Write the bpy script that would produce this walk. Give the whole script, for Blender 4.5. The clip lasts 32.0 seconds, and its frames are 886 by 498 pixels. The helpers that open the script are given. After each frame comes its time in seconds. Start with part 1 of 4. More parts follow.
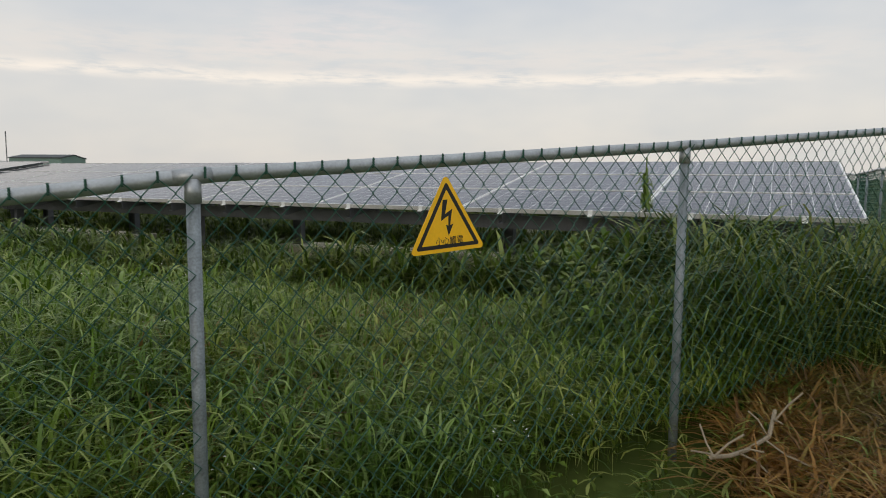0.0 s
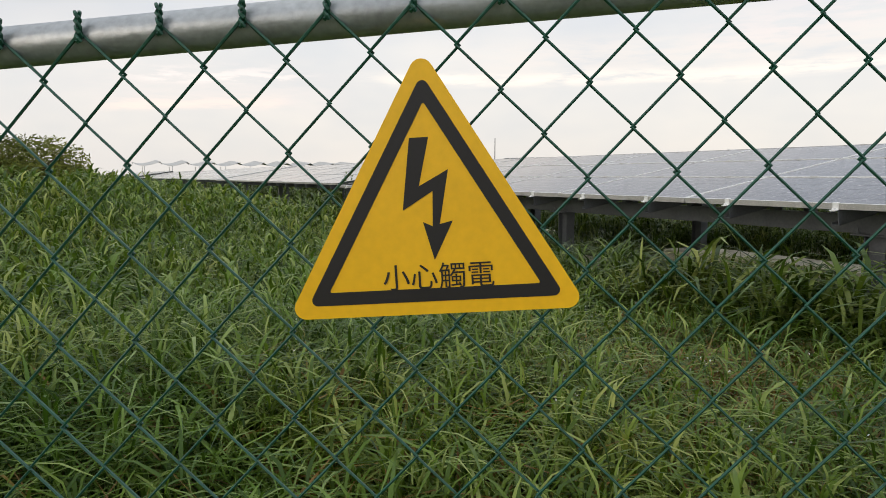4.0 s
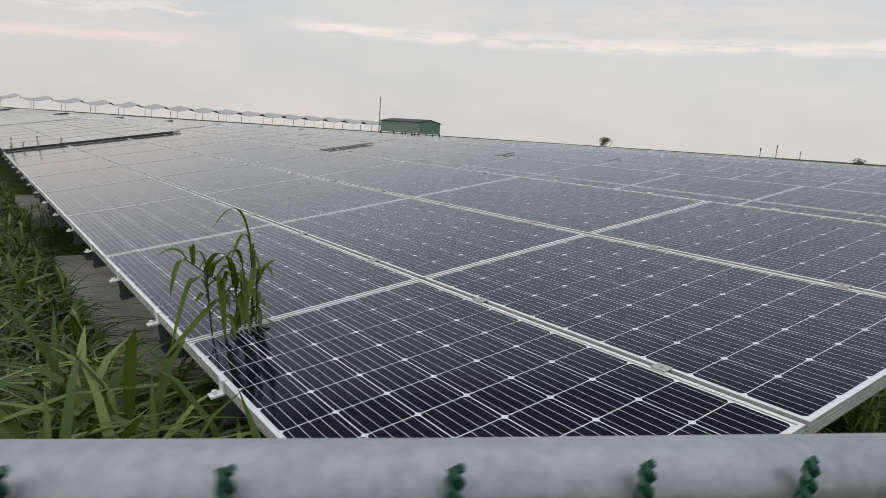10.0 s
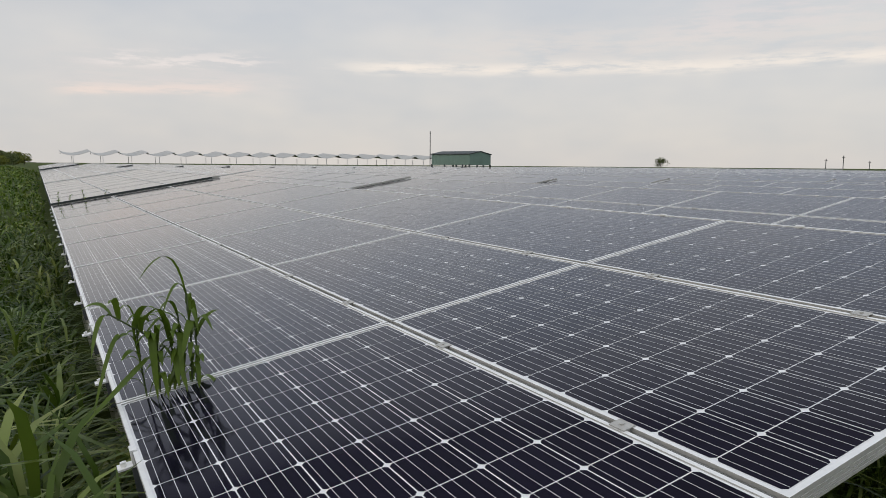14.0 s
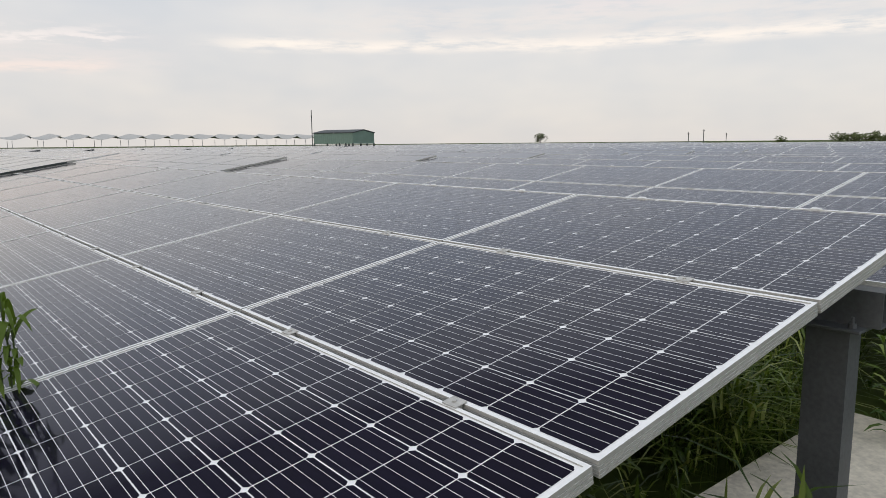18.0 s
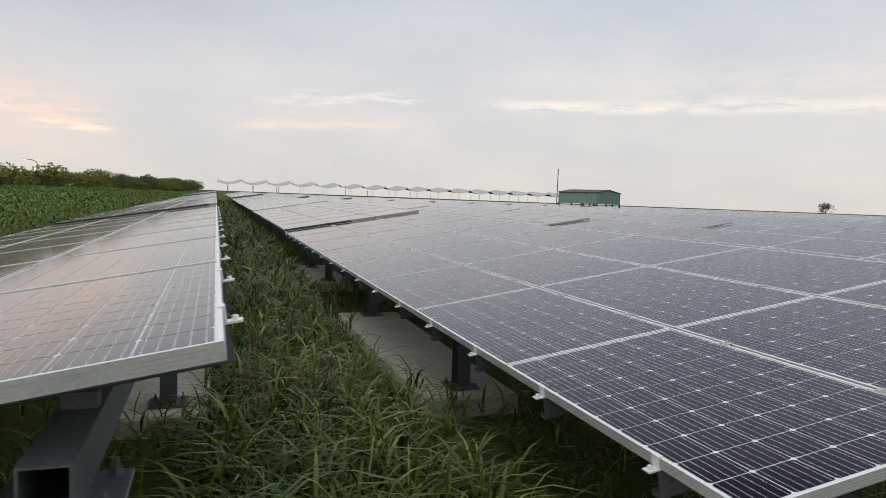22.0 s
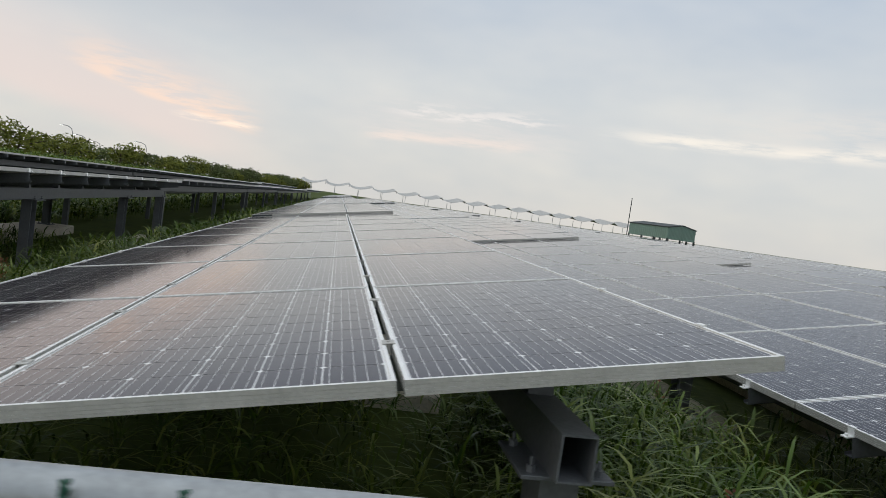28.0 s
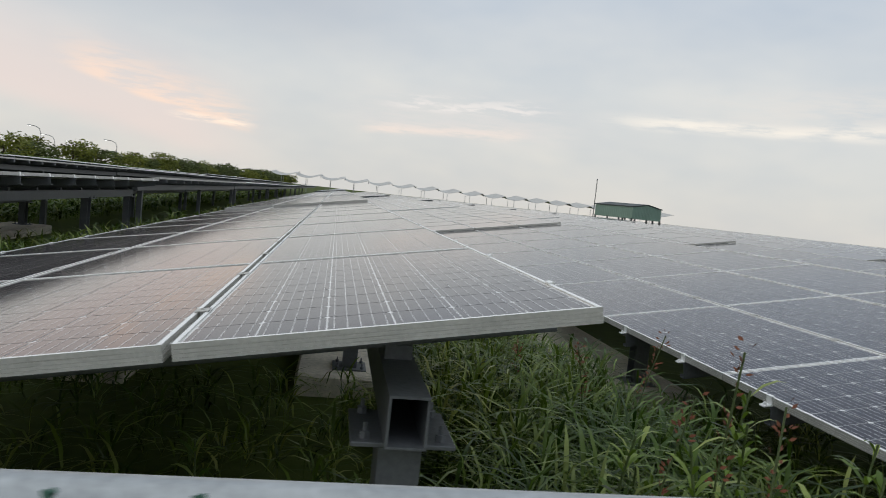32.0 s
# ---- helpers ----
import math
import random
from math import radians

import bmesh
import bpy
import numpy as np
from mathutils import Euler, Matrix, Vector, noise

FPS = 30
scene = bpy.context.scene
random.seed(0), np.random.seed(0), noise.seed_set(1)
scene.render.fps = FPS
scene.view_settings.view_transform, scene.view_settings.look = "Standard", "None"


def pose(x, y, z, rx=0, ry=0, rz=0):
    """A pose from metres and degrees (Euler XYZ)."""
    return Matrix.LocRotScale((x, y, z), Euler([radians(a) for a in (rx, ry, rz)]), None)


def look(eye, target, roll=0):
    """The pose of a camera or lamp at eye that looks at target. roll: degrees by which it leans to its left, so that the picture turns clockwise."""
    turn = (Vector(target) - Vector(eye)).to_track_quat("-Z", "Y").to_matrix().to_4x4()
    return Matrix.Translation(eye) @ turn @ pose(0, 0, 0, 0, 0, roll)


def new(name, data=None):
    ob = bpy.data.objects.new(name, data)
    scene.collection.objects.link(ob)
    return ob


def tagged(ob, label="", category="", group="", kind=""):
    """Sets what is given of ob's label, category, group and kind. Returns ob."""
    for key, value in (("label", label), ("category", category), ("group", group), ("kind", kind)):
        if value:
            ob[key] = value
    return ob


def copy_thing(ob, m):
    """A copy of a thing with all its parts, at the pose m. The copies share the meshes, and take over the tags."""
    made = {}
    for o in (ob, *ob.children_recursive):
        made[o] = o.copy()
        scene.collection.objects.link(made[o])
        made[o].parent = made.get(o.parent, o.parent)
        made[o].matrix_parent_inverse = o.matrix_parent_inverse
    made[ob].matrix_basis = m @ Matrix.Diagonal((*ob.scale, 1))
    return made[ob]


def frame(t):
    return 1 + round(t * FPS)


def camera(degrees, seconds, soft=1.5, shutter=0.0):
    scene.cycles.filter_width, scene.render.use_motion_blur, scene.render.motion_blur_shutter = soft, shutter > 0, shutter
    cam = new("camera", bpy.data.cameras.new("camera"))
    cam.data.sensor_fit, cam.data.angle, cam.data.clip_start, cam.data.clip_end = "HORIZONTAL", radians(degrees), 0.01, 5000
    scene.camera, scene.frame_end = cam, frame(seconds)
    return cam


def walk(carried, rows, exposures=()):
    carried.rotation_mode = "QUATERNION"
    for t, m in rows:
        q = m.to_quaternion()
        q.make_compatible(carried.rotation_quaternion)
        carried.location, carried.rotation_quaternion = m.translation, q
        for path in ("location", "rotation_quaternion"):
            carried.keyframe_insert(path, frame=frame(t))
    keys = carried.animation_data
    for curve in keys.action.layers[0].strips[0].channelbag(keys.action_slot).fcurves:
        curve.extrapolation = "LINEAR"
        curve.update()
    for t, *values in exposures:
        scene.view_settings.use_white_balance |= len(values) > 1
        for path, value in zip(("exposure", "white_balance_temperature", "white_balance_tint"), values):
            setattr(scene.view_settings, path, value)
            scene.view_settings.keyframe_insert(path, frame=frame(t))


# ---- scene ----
cam = camera(65.4, 32.0, soft=0.55, shutter=0.15)
# seconds, x, y, z, yaw, pitch, roll
PATH = [
    (0.00, -6.051, 0.657, 0.287, -64.50, -5.95, -0.41),
    (0.50, -5.473, 0.687, 0.092, -57.36, -1.99, -0.39),
    (1.00, -4.994, 0.779, 0.092, -46.95, -4.43, 0.17),
    (1.50, -4.676, 0.958, 0.148, -43.96, -5.37, -0.56),
    (2.00, -4.445, 0.984, 0.144, -35.60, -4.30, -0.43),
    (2.50, -4.307, 0.974, 0.168, -28.01, -6.57, -0.37),
    (4.50, -4.261, 1.035, 0.180, -27.41, -5.93, 0.06),
    (5.00, -4.217, 1.031, 0.206, -30.86, -6.37, -0.47),
    (5.20, -4.150, 0.990, 0.230, -36.40, -4.90, 1.00),
    (5.50, -4.009, 0.923, 0.276, -39.83, -3.29, 0.48),
    (6.00, -3.550, 0.713, 0.390, -43.69, -3.97, -1.77),
    (6.50, -3.278, 0.555, 0.434, -48.85, -2.47, -1.91),
    (6.80, -2.982, 0.485, 0.522, -51.27, -0.64, 0.55),
    (7.00, -2.857, 0.367, 0.561, -48.88, 0.28, 2.20),
    (7.50, -2.483, 0.145, 0.623, -44.48, -1.42, 0.53),
    (8.00, -2.171, -0.037, 0.675, -45.10, -0.22, -0.67),
    (8.50, -1.815, -0.180, 0.733, -48.39, -1.25, -1.26),
    (9.00, -1.384, -0.393, 0.714, -43.91, -5.14, -5.24),
    (9.50, -0.998, -0.613, 0.756, -38.56, -6.60, -3.93),
    (10.00, -0.633, -0.753, 0.780, -34.69, -9.35, -3.73),
    (11.00, -0.261, -0.773, 0.781, -27.62, -8.93, -1.08),
    (12.00, -0.188, -0.694, 0.770, -32.46, -5.08, -1.34),
    (13.00, -0.184, -0.719, 0.773, -31.28, -6.44, -1.09),
    (16.00, -0.154, -0.736, 0.791, -29.80, -7.17, -0.06),
    (17.00, -0.109, -0.751, 0.787, -33.52, -8.01, 0.38),
    (18.00, -0.045, -0.787, 0.786, -39.75, -8.72, 0.53),
    (19.00, 0.307, -0.998, 0.783, -24.04, -11.19, 1.24),
    (19.50, 0.567, -1.128, 0.780, -17.65, -8.99, -0.64),
    (20.00, 0.955, -1.165, 0.780, -19.89, -8.84, 0.99),
    (20.50, 1.421, -1.225, 0.782, -18.94, -7.17, -1.71),
    (21.00, 1.901, -1.294, 0.774, -19.27, -7.44, -1.69),
    (21.50, 2.416, -1.307, 0.782, -19.65, -6.48, -0.83),
    (22.00, 2.955, -1.419, 0.799, -18.17, -4.19, -2.15),
    (22.50, 3.534, -1.456, 0.797, -20.88, -4.94, -7.81),
    (23.00, 4.154, -1.407, 0.764, -17.87, -4.47, -4.62),
    (23.50, 4.789, -1.417, 0.766, -14.89, -5.99, -6.46),
    (24.00, 5.410, -1.417, 0.766, -14.84, -6.00, -5.78),
    (24.50, 6.020, -1.529, 0.742, -13.04, -3.48, -2.19),
    (25.00, 6.644, -1.515, 0.733, -13.83, -3.50, -5.81),
    (25.50, 7.314, -1.601, 0.765, -12.64, -1.84, -4.34),
    (26.00, 8.014, -1.501, 0.707, -9.31, -2.70, -7.36),
    (26.50, 8.727, -1.454, 0.663, -11.05, -4.46, -3.77),
    (28.50, 11.179, -1.519, 0.679, -8.12, -2.42, -8.83),
    (29.00, 11.794, -1.527, 0.694, -8.03, -1.67, -6.02),
    (29.50, 12.337, -1.729, 0.740, -4.06, -2.94, -7.24),
    (30.00, 13.019, -1.415, 0.681, -10.38, -2.34, -3.34),
    (30.50, 13.620, -1.385, 0.655, -9.60, -3.70, -4.60),
    (31.00, 14.223, -1.351, 0.626, -13.20, -4.06, -5.91),
    (31.50, 14.830, -1.410, 0.595, -13.80, -4.75, -3.60),
    (32.00, 15.419, -1.448, 0.634, -8.64, -4.09, -6.20),
]
walk(cam, [(t, pose(x, y, z, 90 + p, r, w)) for t, x, y, z, w, p, r in PATH],
     exposures=[(0, 0.05, 6600, 9), (1, 0.22, 6650, 10), (2.0, 0.16, 6650, 10), (2.5, 0.36, 6650, 10), (5.0, 0.36, 6650, 10), (5.5, 0.18, 6600, 9), (6.1, 0.10, 6600, 8), (6.8, -0.10, 6300, 3), (9, -0.10, 6400, 6), (10.5, 0.0, 6500, 10), (12, -0.05, 6500, 10), (16, -0.03, 6500, 10), (17, 0.06, 6500, 10), (19, 0.16, 6500, 11), (22, 0.10, 6500, 10), (24.5, 0.05, 6420, 8), (32, 0.05, 6400, 7)])

# ---- world and light ----
world = bpy.data.worlds.new("sky")
scene.world = world
world.use_nodes = True
wt = world.node_tree
wt.nodes.clear()


def wn(kind, **kw):
    n = wt.nodes.new(kind)
    for k, v in kw.items():
        n.inputs[k].default_value = v
    return n


w_out = wn("ShaderNodeOutputWorld")
w_bg = wn("ShaderNodeBackground")
wt.links.new(w_bg.outputs[0], w_out.inputs[0])
w_sky = wn("ShaderNodeTexSky")
w_sky.sky_type, w_sky.sun_disc = "NISHITA", False
w_sky.sun_elevation, w_sky.sun_rotation = radians(14), radians(-100)
w_geo = wn("ShaderNodeTexCoord")
w_sep = wn("ShaderNodeSeparateXYZ")
wt.links.new(w_geo.outputs["Generated"], w_sep.inputs[0])
# the overcast veil: pale and warm at the horizon, blue-grey above
w_ramp = wn("ShaderNodeValToRGB")
w_ramp.color_ramp.elements[0].position = 0.0
w_ramp.color_ramp.elements[0].color = (0.66, 0.63, 0.60, 1)
w_ramp.color_ramp.elements[1].position = 0.55
w_ramp.color_ramp.elements[1].color = (0.60, 0.65, 0.73, 1)
e = w_ramp.color_ramp.elements.new(0.17)
e.color = (0.655, 0.655, 0.655, 1)
e = w_ramp.color_ramp.elements.new(1.0)
e.color = (0.95, 0.98, 1.02, 1)
e = w_ramp.color_ramp.elements.new(0.41)
e.color = (0.49, 0.54, 0.62, 1)
e = w_ramp.color_ramp.elements.new(0.30)
e.color = (0.535, 0.575, 0.64, 1)
wt.links.new(w_sep.outputs["Z"], w_ramp.inputs[0])
# flat streaks of cloud lit from below by the low sun, each at its bearing and height in degrees


def wm(op, a, b=None, c=None):
    n = wt.nodes.new("ShaderNodeMath")
    n.operation = op
    for k, v in enumerate((a, b, c)):
        if v is None:
            continue
        if isinstance(v, (int, float)):
            n.inputs[k].default_value = v
        else:
            wt.links.new(v, n.inputs[k])
    return n.outputs[0]


w_az = wm("MULTIPLY", wm("ARCTAN2", w_sep.outputs["X"], w_sep.outputs["Y"]), 57.2958)
w_el = wm("MULTIPLY", wm("ARCSINE", w_sep.outputs["Z"]), 57.2958)


def wnoise(sx, sz, detail, rough=0.6):
    comb = wt.nodes.new("ShaderNodeCombineXYZ")
    wt.links.new(wm("MULTIPLY", w_az, sx), comb.inputs[0])
    wt.links.new(wm("MULTIPLY", w_el, sz), comb.inputs[1])
    n = wn("ShaderNodeTexNoise", Scale=1.0, Detail=detail, Roughness=rough)
    wt.links.new(comb.outputs[0], n.inputs["Vector"])
    return n.outputs["Fac"]


w_fine = wnoise(0.28, 1.6, 5.0)
w_soft = wnoise(0.07, 0.16, 3.0)
w_el2 = wm("ADD", w_el, wm("MULTIPLY", wm("SUBTRACT", w_soft, 0.5), 1.2))


def w_ramp01(x, lo, hi):
    n = wt.nodes.new("ShaderNodeMapRange")
    n.interpolation_type = "SMOOTHSTEP"
    n.inputs["From Min"].default_value, n.inputs["From Max"].default_value = lo, hi
    wt.links.new(x, n.inputs["Value"])
    return n.outputs[0]


def streak(below, a0, a1, fade, e0, slope, up, down, colour, amount, broken):
    """Adds one bank of cloud: soft above, sharper below, its ends fading over some degrees."""
    d = wm("SUBTRACT", w_el2, wm("MULTIPLY_ADD", wm("SUBTRACT", w_az, a0), slope, e0))
    prof = wm("MULTIPLY", w_ramp01(d, -down, 0.0), wm("SUBTRACT", 1.0, w_ramp01(d, 0.0, up)))
    ends = wm("MULTIPLY", w_ramp01(w_az, a0 - fade, a0 + fade), wm("SUBTRACT", 1.0, w_ramp01(w_az, a1 - fade, a1 + fade)))
    f = wm("MULTIPLY", wm("MULTIPLY", prof, ends), amount)
    if broken:
        f = wm("MULTIPLY", f, w_ramp01(w_fine, 0.5 - 0.25 * (1 - broken), 0.5 + 0.12))
    m = wt.nodes.new("ShaderNodeMix")
    m.data_type = "RGBA"
    m.inputs["B"].default_value = (*colour, 1)
    wt.links.new(f, m.inputs["Factor"])
    wt.links.new(below, m.inputs["A"])
    return m.outputs["Result"]


# soft grey and blue mottling of the whole veil
w_mot = wt.nodes.new("ShaderNodeMix")
w_mot.data_type, w_mot.blend_type = "RGBA", "MULTIPLY"
w_mot.inputs["Factor"].default_value = 1.0
w_mr = wn("ShaderNodeValToRGB")
w_mr.color_ramp.elements[0].position, w_mr.color_ramp.elements[0].color = 0.35, (0.93, 0.95, 0.98, 1)
w_mr.color_ramp.elements[1].position, w_mr.color_ramp.elements[1].color = 0.65, (1.06, 1.04, 1.02, 1)
wt.links.new(w_soft, w_mr.inputs[0])
wt.links.new(w_ramp.outputs[0], w_mot.inputs["A"])
wt.links.new(w_mr.outputs[0], w_mot.inputs["B"])
w_c = w_mot.outputs["Result"]
w_c = streak(w_c, -75, 3, 7, 15.0, 0.0, 40.0, 7.0, (0.47, 0.49, 0.54), 0.6, 0.0)
w_c = streak(w_c, -40, -9, 5, 8.0, -0.18, 8.0, 2.0, (0.80, 0.66, 0.62), 0.75, 0.0)
w_c = streak(w_c, -20, -8, 2, 6.7, -0.23, 3.2, 0.5, (0.98, 0.72, 0.58), 0.75, 0.35)
w_c = streak(w_c, -13, -7.5, 1.0, 4.4, -0.05, 0.5, 0.3, (1.1, 0.88, 0.72), 0.8, 0.7)
w_c = streak(w_c, 2, 14.5, 1.5, 5.2, 0.05, 0.9, 0.6, (0.95, 0.76, 0.66), 0.75, 0.15)
w_c = streak(w_c, 4, 16, 2, 7.3, 0.02, 1.3, 0.4, (0.92, 0.84, 0.80), 0.75, 0.8)
w_c = streak(w_c, 1, 18, 4, 6.0, 0.0, 4.0, 1.5, (0.74, 0.68, 0.66), 0.5, 0.2)
w_c = streak(w_c, 23, 90, 4, 7.7, 0.0, 0.9, 0.8, (0.97, 0.87, 0.77), 0.85, 0.25)
w_c = streak(w_c, 30, 95, 8, 9.4, 0.0, 2.2, 3.2, (0.76, 0.70, 0.66), 0.6, 0.2)
w_c = streak(w_c, 48, 62, 4, 10.0, 0.1, 4.0, 1.5, (0.78, 0.70, 0.68), 0.5, 0.5)
w_skyb = wn("ShaderNodeMix")
w_skyb.data_type = "RGBA"
w_skyb.blend_type = "ADD"
w_skyb.inputs["Factor"].default_value = 0.006
wt.links.new(w_c, w_skyb.inputs["A"])
wt.links.new(w_sky.outputs[0], w_skyb.inputs["B"])
wt.links.new(w_skyb.outputs["Result"], w_bg.inputs["Color"])
w_bg.inputs["Strength"].default_value = 1.0

sun = new("sun", bpy.data.lights.new("sun", "SUN"))
sun.data.energy, sun.data.angle, sun.data.color = 0.5, radians(30), (1.0, 0.88, 0.76)
sun.matrix_world = look((-95.6, -16.8, 24), (0, 0, 0))

# ---- plan, in metres: origin at the low front corner of the first table ----
GROUND = -0.90
TILT = radians(9.56)
PW, PL = 1.012, 1.684          # pitch of the panels across and along
ROWS = [(0.0, 0.0, 0.0), (4.353, 0.05, -0.025), (8.784, 0.11, -0.08), (13.095, 0.11, -0.08), (17.547, 0.25, -0.13)]
ROWS += [(17.547 + 4.42 * k, 0.25 + 0.05 * k, -0.13) for k in range(1, 24)]
SEG = 8 * PL


# ---- materials ----
def mat(name, color, rough=0.6, metal=0.0, vary=0.12, scale=8.0, bump=0.0, bscale=60.0, spec=0.5, per_object=0.0, color2=None):
    """A surface with its colour varied at two scales, fine relief and uneven gloss."""
    m = bpy.data.materials.new(name)
    m.use_nodes = True
    nt = m.node_tree
    b = nt.nodes["Principled BSDF"]
    b.inputs["Metallic"].default_value = metal
    b.inputs["Specular IOR Level"].default_value = spec
    co = nt.nodes.new("ShaderNodeTexCoord")
    n1 = nt.nodes.new("ShaderNodeTexNoise")
    n1.inputs["Scale"].default_value, n1.inputs["Detail"].default_value = scale, 5
    n2 = nt.nodes.new("ShaderNodeTexNoise")
    n2.inputs["Scale"].default_value, n2.inputs["Detail"].default_value = scale * 9, 3
    nt.links.new(co.outputs["Object"], n1.inputs["Vector"])
    nt.links.new(co.outputs["Object"], n2.inputs["Vector"])
    add = nt.nodes.new("ShaderNodeMath")
    add.operation = "ADD"
    nt.links.new(n1.outputs["Fac"], add.inputs[0])
    nt.links.new(n2.outputs["Fac"], add.inputs[1])
    if per_object:
        oi = nt.nodes.new("ShaderNodeObjectInfo")
        pa = nt.nodes.new("ShaderNodeMath")
        pa.operation = "MULTIPLY_ADD"
        pa.inputs[1].default_value = per_object
        nt.links.new(oi.outputs["Random"], pa.inputs[0])
        nt.links.new(add.outputs[0], pa.inputs[2])
        add = pa
    ramp = nt.nodes.new("ShaderNodeValToRGB")
    c2 = color2 or tuple(min(1, c * (1 + 2 * vary)) for c in color)
    c1 = tuple(c * (1 - 2 * vary) for c in color) if not color2 else color
    ramp.color_ramp.elements[0].position, ramp.color_ramp.elements[0].color = 0.3, (*c1, 1)
    ramp.color_ramp.elements[1].position, ramp.color_ramp.elements[1].color = 0.7, (*c2, 1)
    half = nt.nodes.new("ShaderNodeMath")
    half.operation = "MULTIPLY"
    half.inputs[1].default_value = 0.5
    nt.links.new(add.outputs[0], half.inputs[0])
    nt.links.new(half.outputs[0], ramp.inputs[0])
    nt.links.new(ramp.outputs[0], b.inputs["Base Color"])
    rr = nt.nodes.new("ShaderNodeMapRange")
    rr.inputs["To Min"].default_value, rr.inputs["To Max"].default_value = rough * 0.8, min(1, rough * 1.2)
    nt.links.new(n1.outputs["Fac"], rr.inputs["Value"])
    nt.links.new(rr.outputs[0], b.inputs["Roughness"])
    if bump:
        bn = nt.nodes.new("ShaderNodeTexNoise")
        bn.inputs["Scale"].default_value, bn.inputs["Detail"].default_value = bscale, 4
        nt.links.new(co.outputs["Object"], bn.inputs["Vector"])
        bp = nt.nodes.new("ShaderNodeBump")
        bp.inputs["Strength"].default_value, bp.inputs["Distance"].default_value = bump, 0.01
        nt.links.new(bn.outputs["Fac"], bp.inputs["Height"])
        nt.links.new(bp.outputs[0], b.inputs["Normal"])
    return m


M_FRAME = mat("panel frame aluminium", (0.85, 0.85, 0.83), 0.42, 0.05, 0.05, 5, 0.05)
# dust and the shade of the gaps between panels both sit in this grey
M_SIDE = mat("dusty panel frame sides with gap shade in the colour", (0.46, 0.45, 0.42), 0.55, 0.05, 0.10, 9, 0.05)
M_SHEET = mat("white backsheet under glass", (0.88, 0.88, 0.87), 0.09, 0, 0.03, 4, spec=0.165)
M_CELL = mat("dark silicon cells under glass", (0.0070, 0.0056, 0.0145), 0.08, 0, 0.15, 3, per_object=0.3, spec=0.165)
M_BUS = mat("tinned busbar", (0.86, 0.86, 0.86), 0.09, 0.0, 0.05, 4, spec=0.165)
M_FAR = mat("panel glass", (0.030, 0.032, 0.046), 0.08, 0, 0.15, 1, spec=0.4)
for m_ in (M_SHEET, M_CELL, M_BUS, M_FAR):
    # a film of dust on the glass
    m_.node_tree.nodes["Principled BSDF"].inputs["Sheen Weight"].default_value = 0.12
    m_.node_tree.nodes["Principled BSDF"].inputs["Sheen Roughness"].default_value = 0.15
    m_.node_tree.nodes["Principled BSDF"].inputs["Sheen Tint"].default_value = (0.95, 0.86, 0.80, 1)
    m_.node_tree.nodes["Principled BSDF"].inputs["Specular Tint"].default_value = (1.0, 0.91, 0.92, 1)
    # the coated glass gains gloss towards grazing angles
    lw_ = m_.node_tree.nodes.new("ShaderNodeLayerWeight")
    gl_ = m_.node_tree.nodes.new("ShaderNodeMapRange")
    gl_.inputs["From Min"].default_value, gl_.inputs["From Max"].default_value = 0.55, 0.91
    gl_.inputs["To Min"].default_value, gl_.inputs["To Max"].default_value = 0.03, 0.90
    m_.node_tree.links.new(lw_.outputs["Facing"], gl_.inputs["Value"])
    m_.node_tree.links.new(gl_.outputs[0], m_.node_tree.nodes["Principled BSDF"].inputs["Specular IOR Level"])
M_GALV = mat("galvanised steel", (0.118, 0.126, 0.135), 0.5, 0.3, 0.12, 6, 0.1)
M_RAIL = mat("weathered galvanised pipe", (0.37, 0.39, 0.40), 0.42, 0.6, 0.12, 14, 0.1, 90)
M_POST = mat("mottled galvanised post", (0.21, 0.24, 0.255), 0.5, 0.25, 0.22, 16, 0.15, 70)
M_WIRE = mat("green plastic coated wire", (0.010, 0.075, 0.045), 0.45, 0, 0.15, 30)
M_CONC = mat("pale concrete", (0.60, 0.55, 0.45), 0.9, 0, 0.15, 4, 0.3, 40)
M_GROUND = mat("grassy soil", (0.042, 0.062, 0.012), 1.0, 0, 0.3, 1.2, 0.6, 8, 0.1, color2=(0.085, 0.108, 0.025))
M_WALL = mat("green sheet metal", (0.17, 0.26, 0.215), 0.6, 0, 0.08, 1)
M_DARK = mat("dark steel trim", (0.05, 0.06, 0.06), 0.6, 0.2, 0.1, 3)
M_SCRUB = mat("scrub leaves", (0.055, 0.080, 0.014), 0.7, 0, 0.3, 0.8, spec=0.2, color2=(0.19, 0.19, 0.022))
M_TREE = mat("tree leaves", (0.036, 0.054, 0.018), 0.7, 0, 0.3, 0.8, spec=0.2, color2=(0.11, 0.13, 0.034))
M_BARK = mat("bark", (0.06, 0.045, 0.03), 0.9, 0, 0.2, 6, 0.4, 30)
M_SIGNY = mat("yellow sign plastic", (0.90, 0.50, 0.008), 0.42, 0, 0.04, 10)
M_SIGNB = mat("black print", (0.012, 0.010, 0.010), 0.5, 0, 0.1, 20)


# ---- mesh helpers ----
def link_mesh(name, verts, faces, material, parent=None, mats=None, idx=None, smooth=False):
    me = bpy.data.meshes.new(name)
    me.from_pydata(verts, [], faces)
    for m in (mats or [material]):
        me.materials.append(m)
    if idx is not None:
        me.polygons.foreach_set("material_index", idx)
    if smooth:
        me.polygons.foreach_set("use_smooth", [True] * len(me.polygons))
    me.update()
    ob = new(name, me)
    if parent:
        ob.parent = parent
    return ob


